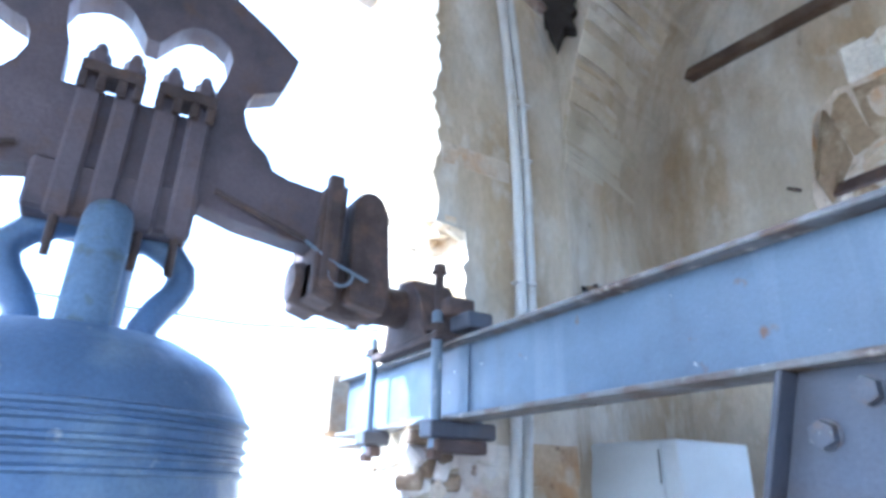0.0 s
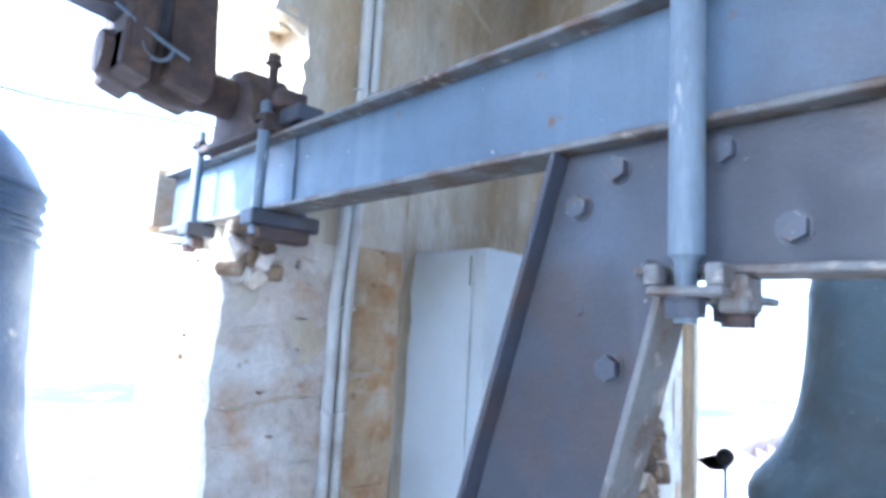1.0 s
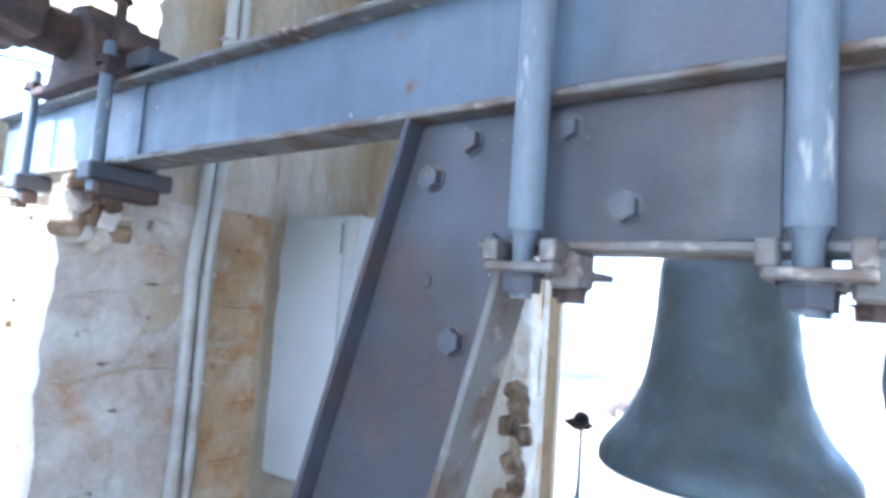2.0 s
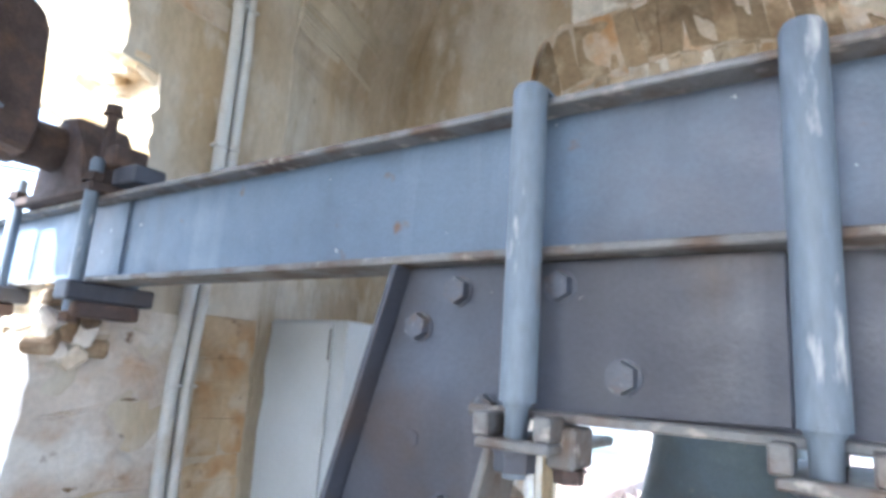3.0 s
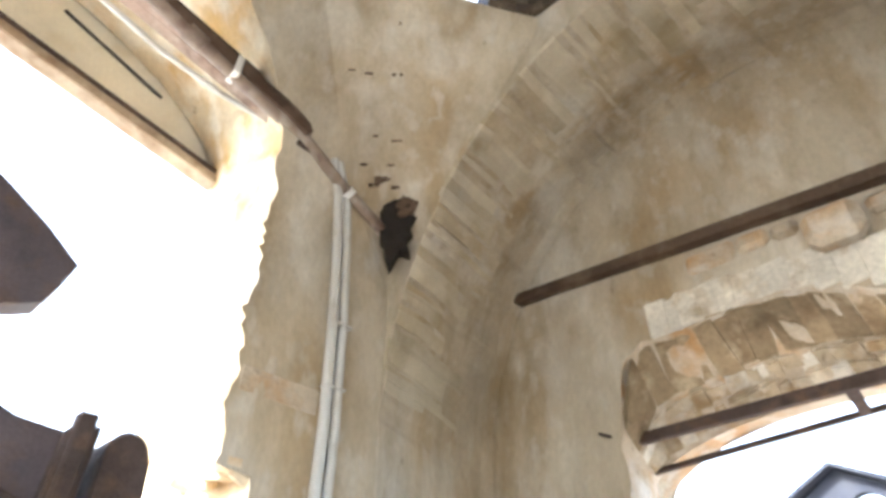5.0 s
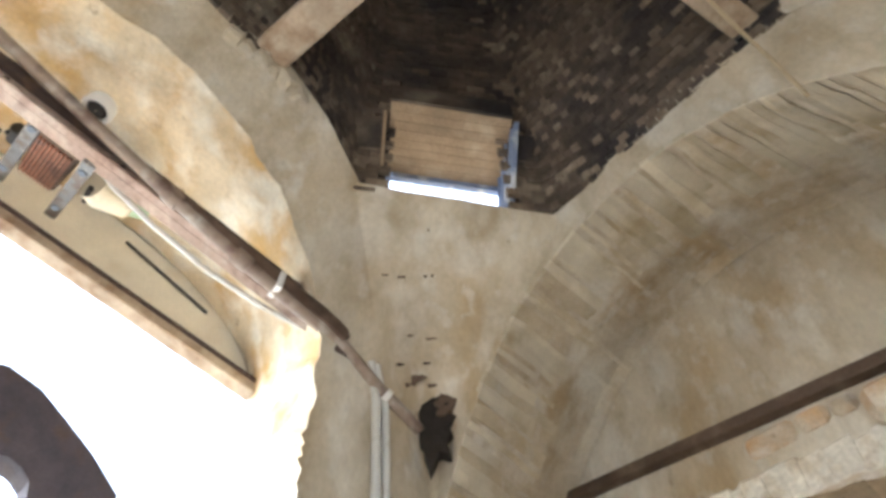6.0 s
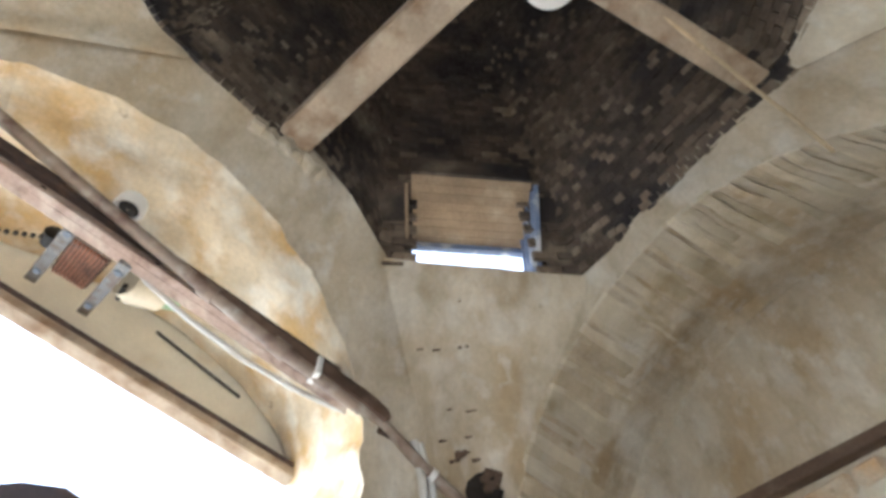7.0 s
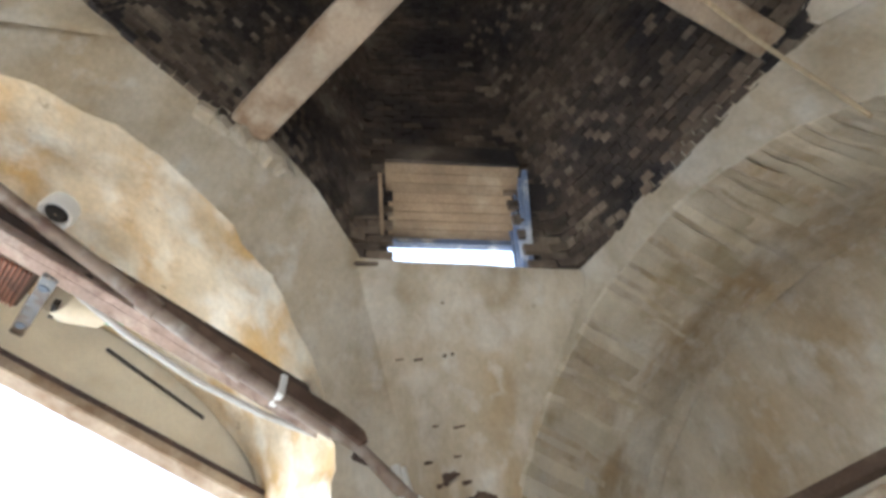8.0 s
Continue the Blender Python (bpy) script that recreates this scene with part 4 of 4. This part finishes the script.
# limewashed uprights over the arch and the brown course under the tie
x = -0.33
while x < 1.0:
    w = 0.06 + 0.09 * rnd.random()
    z0 = max(north_head(x), north_head(x + w)) + 0.004 - 0.02 * rnd.random()
    z1 = 3.665 - 0.095 * x + 0.035 * rnd.random() - (0.03 if x < -0.1 else 0)
    bm = box(x - 0.012, x + w + 0.012, 4.094 + 0.010 * rnd.random(), 4.16, z0, z1, 0.014)
    for v in bm.verts:
        v.co += Vector((rough(v.co, 0.016, 9), rough(v.co + Vector((3, 0, 0)), 0.008, 9), rough(v.co + Vector((7, 0, 0)), 0.016, 8)))
    part("upright_stone", bm, LIME, stones)
    x += w
for x, w, h in ((-0.06, 0.27, 0.12), (0.22, 0.16, 0.10), (0.39, 0.13, 0.09), (0.80, 0.22, 0.10), (1.03, 0.2, 0.10)):
    zt = 3.895 - 0.1003 * (x + w) - 0.005
    bm = box(x, x + w, 4.066 + 0.02 * rnd.random(), 4.15, zt - h, zt, 0.024)
    for v in bm.verts:
        v.co += Vector((rough(v.co, 0.012, 9), rough(v.co + Vector((3, 0, 0)), 0.006, 9), 0))
    part("course_stone", bm, STONE, stones)
bars = thing("window_bars", "rusty iron flat bars across the arched opening", "bars")
part("upper_bar", prism([(-0.64, 3.012), (1.16, 3.025), (1.16, 3.087), (-0.64, 3.070)], "y", 4.28, 4.325, 0.003), RUST, bars)
part("lower_bar", prism([(-0.66, 2.905), (1.20, 3.01), (1.20, 3.038), (-0.66, 2.935)], "y", 4.485, 4.515, 0.003), RUST, bars)
for x in (0.395, 0.575):
    part("strut", prism([(4.31, 3.02), (4.49, 2.965), (4.49, 2.99), (4.31, 3.06)], "x", x, x + 0.05, 0.003), RUST, bars)
tagged(part("nail", tube([(-0.66, 4.13, 3.02), (-0.70, 4.05, 3.03)], 0.008, 6), RUST), "bent iron nail in the jamb", "nail")
tagged(part("nail", tube([(-1.09, 4.14, 4.45), (-1.09, 4.09, 4.45)], 0.012, 6), RUST), "iron nail stub in the wall", "nail")
for k in range(10):
    b = box(-0.05, 0.05, -0.05, 0.05, -0.04, 0.04, 0.015)
    b.transform(Matrix.Translation((-0.62 + 0.03 * (k % 2), 4.12 + 0.05 * (k % 3), 0.45 + 0.06 * k)) @ Euler((0.3 * k, 0.2, 0.5 * k)).to_matrix().to_4x4())
    tagged(part("jamb_stone", b, BROWN_STONE), "rough brown stone of the broken jamb", "stone", "stones of the north jamb")

# ---- dormer shaft in the dome ----
dormer = tagged(new("window_dormer"), "board-lined dormer shaft with a bright open end", "window", kind="structure")
A0, A1 = Vector((-0.707, 2.164, 4.95)), Vector((-0.300, 2.76, 4.95))
B0, B1 = Vector((-0.42, 1.939, 5.45)), Vector((-0.02, 2.585, 5.45))
OUT = Vector((-0.82, 0.57, 0))
along = (A1 - A0).normalized()


def slab(p, q, r, t, thick):
    """A board from four corners, thickened."""
    bm = bmesh.new()
    nrm = (q - p).cross(t - p).normalized() * thick
    lo = [bm.verts.new(v) for v in (p, q, r, t)]
    hi = [bm.verts.new(v + nrm) for v in (p, q, r, t)]
    bm.faces.new(lo)
    bm.faces.new(hi)
    for k in range(4):
        bm.faces.new((lo[k], lo[(k + 1) % 4], hi[(k + 1) % 4], hi[k]))
    return bm


for k in range(8):
    f0, f1 = (k - 1) / 7, (k - 0.05) / 7
    part("ceiling_board", slab(B0 + OUT * 0.43 * f0, B1 + OUT * 0.43 * f0, B1 + OUT * 0.43 * f1, B0 + OUT * 0.43 * f1, 0.02 + 0.002 * (k % 2)), LINING, dormer)
part("front_board", slab(B0 - OUT * 0.062, B1 - OUT * 0.062, B1 - OUT * 0.062 + Vector((0, 0, 0.22)), B0 - OUT * 0.062 + Vector((0, 0, 0.22)), 0.02), DARK_BRICK, dormer)
part("lintel", slab(B0 + OUT * 0.43 - Vector((0, 0, 0.05)), B1 + OUT * 0.43 - Vector((0, 0, 0.05)), B1 + OUT * 0.47 - Vector((0, 0, 0.05)), B0 + OUT * 0.47 - Vector((0, 0, 0.05)), 0.06), BLUE_FRAME, dormer)
part("sill", slab(A0 - along * 0.02, A1, A1 + OUT * 0.30, A0 - along * 0.02 + OUT * 0.30, 0.03), PLASTER, dormer)
for p0, p1, sgn in ((A0, B0, -1), (A1, B1, 1)):
    o = along * 0.02 * sgn
    part("side_board", slab(p0 + o, p1 + o, p1 + o + OUT * 0.47, p0 + o + OUT * 0.30, 0.02), BLUE_FRAME if sgn > 0 else LINING, dormer)
    part("jamb_post", tube([p0 + OUT * 0.28 + o, p1 + OUT * 0.44 + o], 0.018, 6), BLUE_FRAME, dormer)
for k in range(3):
    part("lath", tube([A1 + along * 0.004 + OUT * (0.03 + 0.09 * k), B1 - along * 0.012 + OUT * (0.10 + 0.13 * k)], 0.011, 6), BLUE_FRAME, dormer)
# added covers behind the bricks, blocking sky light that leaked beside the shaft
for foot, head, way in ((A0, B0, -1), (A1, B1, 1)):
    lo, hi = foot + OUT * 0.05 + along * 0.022 * way, head + OUT * 0.05 + along * 0.022 * way
    part("cheek_board", slab(lo - Vector((0, 0, 0.1)), lo + along * 0.22 * way - Vector((0, 0, 0.1)), hi + along * 0.22 * way, hi, 0.02), DARK_BRICK, dormer)
part("reveal_board", slab(A1 + along * 0.045 - OUT * 0.05, B1 + along * 0.045 - OUT * 0.05, B1 + along * 0.045 + OUT * 0.5, A1 + along * 0.045 + OUT * 0.35, 0.03), BLUE_FRAME, dormer)

# ---- roof timbers, lamp, rope ----
def timber(p, q, wide, high, name, label):
    p, q = Vector(p), Vector(q)
    b = box(0, (q - p).length, -wide / 2, wide / 2, 0, high, 0.012)
    b.transform(Matrix.Translation(p) @ (q - p).to_track_quat("X", "Z").to_matrix().to_4x4())
    return tagged(part(name, b, TIMBER), label, "beam", "beams across the dome")


timber((-0.52, 1.20, 5.20), (2.5, 1.80, 5.20), 0.20, 0.18, "roof_beam", "squared pale brown timber across the dome")
timber((1.30, 3.20, 5.00), (0.84, 0.4, 5.00), 0.15, 0.17, "roof_beam", "squared weathered timber below the other beam")
tagged(part("rope", tube([(1.16, 2.0, 5.04), (1.19, 2.45, 4.99), (1.21, 2.82, 4.86), (1.205, 2.90, 4.60), (1.185, 2.93, 4.27)], 0.010, 8), PALE_TIMBER), "pale rope running from the beam to the wall", "rope")
lamp = thing("round_lamp", "white round bulkhead lamp under the roof beam", "lamp")
part("base", turned([(0.01, 5.06), (0.135, 5.06), (0.14, 5.03), (0.135, 5.01), (0.01, 5.01)], (0.975, 1.735, 0), 28), WHITE, lamp, smooth=True)
part("cover", turned([(0.115, 5.01), (0.11, 4.995), (0.07, 4.98), (0.005, 4.975)], (0.975, 1.735, 0), 28), WHITE, lamp, smooth=True)
for k in range(6):
    b = box(-0.06, 0.06, -0.05, 0.05, -0.04, 0.05, 0.015)
    b.transform(Matrix.Translation((-0.56 - 0.02 * (k % 2), 1.00 + 0.085 * k, 5.20 - 0.03 * (k // 4))) @ Euler((0, 0.2 * k, 0.4 * k)).to_matrix().to_4x4())
    tagged(part("bedding_stone", b, PLASTER), "mortared stone at the foot of the roof beam", "stone", "bedding stones of the beam")

# ---- pipes and gear at the head of the west opening ----
main = thing("steel_pipe", "worn brown steel pipe with couplings under the arch", "pipe")
part("pipe", tube([(-1.05, -1.2, 5.27), (-1.05, 0.5, 4.65), (-1.05, 1.20, 4.405), (-1.05, 1.62, 4.268), (-1.06, 2.0, 4.175), (-1.07, 2.24, 4.135), (-1.08, 2.37, 4.075), (-1.09, 2.52, 4.00), (-1.10, 2.78, 3.90), (-1.14, 2.92, 3.84)], 0.033, 14), PIPE, main, smooth=True)
for y0, z0, y1, z1 in ((1.17, 4.416, 1.25, 4.389), (1.58, 4.281, 1.67, 4.254), (2.555, 3.988, 2.585, 3.975)):
    x = -1.05 if y0 < 2 else -1.092
    part("coupling", tube([(x, y0, z0), (x, y1, z1)], 0.044 if y0 < 2 else 0.038, 14), PIPE if y0 < 2 else WHITE, main, smooth=True)
part("strap", box(-1.095, -1.005, 1.815, 1.845, 4.185, 4.305, 0.004), WHITE, main)
angle = prism([(1.12, 4.425), (1.56, 4.295), (1.84, 4.222), (2.13, 4.15), (2.24, 4.115), (2.27, 4.15), (2.25, 4.195), (2.18, 4.228), (2.10, 4.248), (1.84, 4.300), (1.56, 4.358), (1.12, 4.475)], "x", -1.062, -1.018, 0.006)
tagged(part("iron_flat", angle, RUST_BROWN), "dark brown iron flat running beside the steel pipe", "bar")
RAIL = mat("dull_pink_steel", (0.36, 0.265, 0.215), 0.7, spots=(((0.46, 0.38, 0.32), 8.0, 0.5, 0.66), ((0.16, 0.10, 0.075), 6.0, 0.56, 0.7)), bump=0.2)
rail = thing("channel_rail", "dull pinkish steel rail with a dark iron strip", "rail")


def rail_line(top, low):
    """An outline along the rail's slope, between two heights over its lower edge."""
    line = [(-1.2, 4.83), (0.2, 4.575), (1.22, 4.385), (2.27, 4.18)]
    return [(y, z + low) for y, z in line] + [(y, z + top) for y, z in line[::-1]]


part("web", prism(rail_line(0.135, 0.0), "x", -1.20, -1.14, 0.004), RAIL, rail)
part("lip", prism(rail_line(0.022, 0.0), "x", -1.138, -1.095, 0.003), RAIL, rail)
part("iron_strip", prism(rail_line(0.165, 0.10), "x", -1.138, -1.10, 0.003), RUST, rail)
for y in (0.35, 0.95, 1.95):
    part("bolt", hexagon((-1.14, y, 4.61 - 0.188 * (y - 0.2) + 0.03), (1, 0, 0), 0.016, 0.014), RUST, rail)
tagged(part("rail_bracket", box(-1.16, -1.07, 2.22, 2.34, 4.07, 4.17, 0.008), RUST), "dark iron bracket under the rail's end", "bracket")
tagged(part("hose", tube([(-1.30, 0.80, 4.68), (-1.30, 0.95, 4.55), (-1.30, 1.21, 4.445), (-1.29, 1.55, 4.345), (-1.27, 1.85, 4.295), (-1.22, 2.06, 4.25), (-1.12, 2.20, 4.19), (-1.08, 2.32, 4.13)], 0.016, 10), PVC, smooth=True), "pale sagging cable hose under the rail", "hose")
sill_t = prism([(-1.1, 4.875), (2.19, 4.310), (2.19, 4.375), (-1.1, 4.945)], "x", -2.012, -1.90, 0.006)
lint = thing("lintel_timber", "long pale timber across the head of the opening", "beam")
part("timber", sill_t, TIMBER, lint)
part("edge_strip", prism([(-1.1, 4.947), (2.185, 4.377), (2.185, 4.395), (-1.1, 4.967)], "x", -2.0, -1.885, 0.002), RUST, lint)
panel = thing("lunette_panel", "cream boarded panel closing the arch head", "panel")
for k in range(10):
    ya, yb = -0.60 + 0.29 * k, -0.60 + 0.29 * (k + 1) + 0.004
    top = [4.20 + 1.08 * math.sqrt(max(0, 1 - ((y - CY) / 1.75) ** 2)) for y in (ya, (ya + yb) / 2, yb)]
    low = [4.365 - 0.173 * (y - 2.19) for y in (ya, yb)]
    part("board", prism([(ya, low[0]), (yb, low[1]), (yb, max(top[2], low[1] + 0.02)), ((ya + yb) / 2, max(top[1], low[1] + 0.03)), (ya, max(top[0], low[0] + 0.02))], "x", -2.06 - 0.003 * (k % 2), -2.02 - 0.005 * (k % 2)), PANEL, panel)
tagged(part("wire", tube([(-2.01, 1.14, 4.995), (-2.01, 1.765, 4.793)], 0.010, 6), CHAIN), "dark thin batten on the cream panel", "batten")
motor = thing("bell_motor", "bell-ringing motor with copper windings on bolted plates", "motor")
for (ya, za), (yb, zb) in (((0.555, 4.54), (0.42, 4.86)), ((0.835, 4.45), (0.74, 4.80))):
    p, q = Vector((-1.17, ya, za)), Vector((-1.93, yb, zb))
    b = box(0, (q - p).length, -0.032, 0.032, -0.012, 0.012, 0.004)
    b.transform(Matrix.Translation(p) @ (q - p).to_track_quat("X", "Z").to_matrix().to_4x4())
    plate = part("plate", b, STEEL_EDGE, motor)
    for f in (0.12, 0.78):
        part("bolt", hexagon(p.lerp(q, f) + Vector((0, 0, -0.012)), (0, 0, -1), 0.020, 0.016), GALV, plate)
p, q = Vector((-1.28, 0.665, 4.57)), Vector((-1.72, 0.60, 4.76))
rot = (q - p).to_track_quat("X", "Z").to_matrix().to_4x4()
b = box(0, (q - p).length, -0.10, 0.10, 0.0, 0.16, 0.01)
b.transform(Matrix.Translation(p) @ rot)
part("core", b, TIE, motor)
for k in range(9):
    b = box(0.02, (q - p).length - 0.02, -0.085 + 0.02 * k, -0.072 + 0.02 * k, -0.016, 0.004, 0.004)
    b.transform(Matrix.Translation(p) @ rot)
    part("winding", b, COPPER, motor)
part("housing", tube([(-1.45, 0.86, 4.66), (-1.48, 0.90, 4.68), (-1.50, 1.04, 4.74), (-1.50, 1.07, 4.75)], 0.09, 20, radii=[0.085, 0.10, 0.095, 0.06]), CREAM, motor, smooth=True)
part("end_cap", tube([(-1.50, 1.05, 4.76), (-1.50, 1.13, 4.79)], 0.085, 20), GREEN, motor, smooth=True)
for k in range(7):
    part("fin", box(-1.42 - 0.022 * k, -1.412 - 0.022 * k, 0.86, 0.885, 4.56 + 0.008 * k, 4.60 + 0.008 * k, 0.002), CHAIN, motor)
chain = thing("drive_chain", "dark roller chain running off the motor", "chain")
for k in range(10):
    part("link", box(-1.55, -1.53, 0.45 - 0.032 * k, 0.472 - 0.032 * k, 4.80 - 0.02 * k, 4.825 - 0.02 * k, 0.004), CHAIN, chain)
part("sprocket", tube([(-1.58, 0.44, 4.80), (-1.50, 0.44, 4.80)], 0.05, 14), CHAIN, chain)
spot = thing("arch_lamp", "white round lamp under the arch", "lamp")
part("ring", turned([(0.075, 4.93), (0.08, 4.87), (0.07, 4.84), (0.055, 4.85), (0.05, 4.90)], (-1.13, 0.69, -0.085), 24), WHITE, spot, smooth=True)
part("lens", turned([(0.055, 4.88), (0.04, 4.86), (0.004, 4.855)], (-1.13, 0.69, -0.085), 24), CHAIN, spot, smooth=True)

# ---- beyond the openings ----
church = thing("church", "far church with pale tiled roof and bell gable", "church")
part("wall", box(-14, 10, 9.0, 34, -16, -5.2), FACADE, church)
part("roof", prism([(-15, -5.4), (-2.0, 0.2), (11, -5.4), (11, -5.7), (-15, -5.7)], "y", 8.5, 34.5), ROOF, church)
bm = bmesh.new()
for k in range(60):
    y = 8.6 + 0.42 * k
    for xa, za in ((-15, -5.38), (11, -5.38)):
        tube([(xa, y, za), (-2.0, y, 0.22)], 0.13, 6, bm)
tagged(part("roof_tiles", bm, ROOF, church), kind="stuff")
gx, gy = -4.03, 25.0


def arch_gap(c):
    """Two edges of an arched gap, left foot to right foot."""
    return [(c - 0.55, 5.6)] + [(c - 0.55 * math.cos(a), 6.78 + 0.54 * math.sin(a)) for a in (math.pi * k / 14 for k in range(15))] + [(c + 0.55, 5.6)]


bell_gable = [(gx - 2.2, 6.72), (gx - 2.2, 5.6)] + arch_gap(gx - 0.62) + arch_gap(gx + 0.63) + [(gx + 2.25, 5.6), (gx + 2.25, 6.85), (gx, 8.15)]
part("bell_gable", prism(bell_gable, "y", gy, gy + 0.5), GABLE, church)
part("gable_base", box(gx - 2.2, gx + 2.25, gy, gy + 0.5, -4.5, 5.6), FACADE, church)
for xa, za in ((gx - 2.44, 6.80), (gx + 2.45, 6.92)):
    part("gable_roof", prism([(xa, za), (gx, 8.17), (gx, 8.30), (xa, za + 0.16)], "y", gy - 0.5, gy + 1.0), GABLE, church)
part("ridge", tube([(-2.0, 8.5, 0.25), (-2.0, 34.5, 0.25)], 0.28, 10), ROOF, church)

# lumpy render left on the west pier, cracked along its courses, with old stones showing beside the conduits
rnd = random.Random(9)


def pier_skin(u, v):
    y, z = 2.150 + 0.42 * u, 0.02 + 1.68 * v
    y -= 0.02 * (u == 0)
    c = z / 0.125 + 0.5 * noise.noise(Vector((y * 3, z * 1.5, 2)))
    joint = max(0, 1 - abs(c - round(c)) * 14) * max(0, noise.noise(Vector((y * 6, round(c) * 3.7, 5))) + 0.15)
    p = Vector((-1.1415, y, z))
    return p + Vector((0.016 * noise.noise(p * 7) + 0.008 * noise.noise(p * 22) - 0.022 * joint, rough(p, 0.02, 11) * (u < 0.1), 0))


part("pier_render", sheet(pier_skin, 60, 260, (-0.05, 0, 0)), PIER_STONE, west)
for c in range(14):
    z, top = 0.02 + 0.120 * c + 0.02 * math.sin(2.3 * c), 0.02 + 0.120 * (c + 1) + 0.02 * math.sin(2.3 * (c + 1)) - 0.002
    y = 2.68 + 0.01 * rnd.random()
    while y < 2.90:
        w = min(0.12 + 0.12 * rnd.random(), 2.925 - y)
        bm = box(-1.20, -1.148 + 0.006 * rnd.random(), y - 0.006, y + w + 0.006, z - 0.006, top + 0.006, 0.008)
        for q in bm.verts:
            q.co += Vector((rough(q.co, 0.008, 12), rough(q.co + Vector((5, 0, 0)), 0.010, 10), rough(q.co + Vector((9, 0, 0)), 0.012, 10)))
        part("stone", bm, PIER_OCHRE, west)
        y += w
part("mortar_band", box(-1.17, -1.146, 2.245, 2.60, 2.83, 2.935, 0.003), STONE, west)
rnd = random.Random(17)
for k in range(14):
    z, x = 0.62 + 0.075 * k + 0.03 * rnd.random(), -1.19 - 0.36 * rnd.random()
    flake("plaster_pit", lambda a, b, d, x=x, z=z: (x + a, 2.168 - d, z + b), "small dark pit in the sunlit jamb", "pit", BROWN_STONE, 40 + k, n=9, rx=0.010 + 0.012 * rnd.random(), rz=0.008 + 0.008 * rnd.random(), depth=0.006)["group"] = "pits in the jamb"
for k in range(7):
    z, y = 0.55 + 0.14 * k + 0.04 * rnd.random(), 2.20 + 0.34 * rnd.random()
    flake("plaster_pit", lambda a, b, d, y=y, z=z: (-1.143 + d, y + a, z + b), "small dark pit in the pier's stone", "pit", BROWN_STONE, 70 + k, n=13, rx=0.012 + 0.018 * rnd.random(), rz=0.003 + 0.004 * rnd.random(), depth=0.003)["group"] = "pits in the pier"
hook = thing("iron_bracket", "dark rusty bracket under the window arch", "bracket")
part("arm", box(0.90, 0.96, 4.36, 4.56, 3.13, 3.18, 0.008), RUST, hook)
part("hanger", tube([(0.93, 4.44, 3.16), (0.93, 4.44, 3.32)], 0.02, 8), RUST, hook)
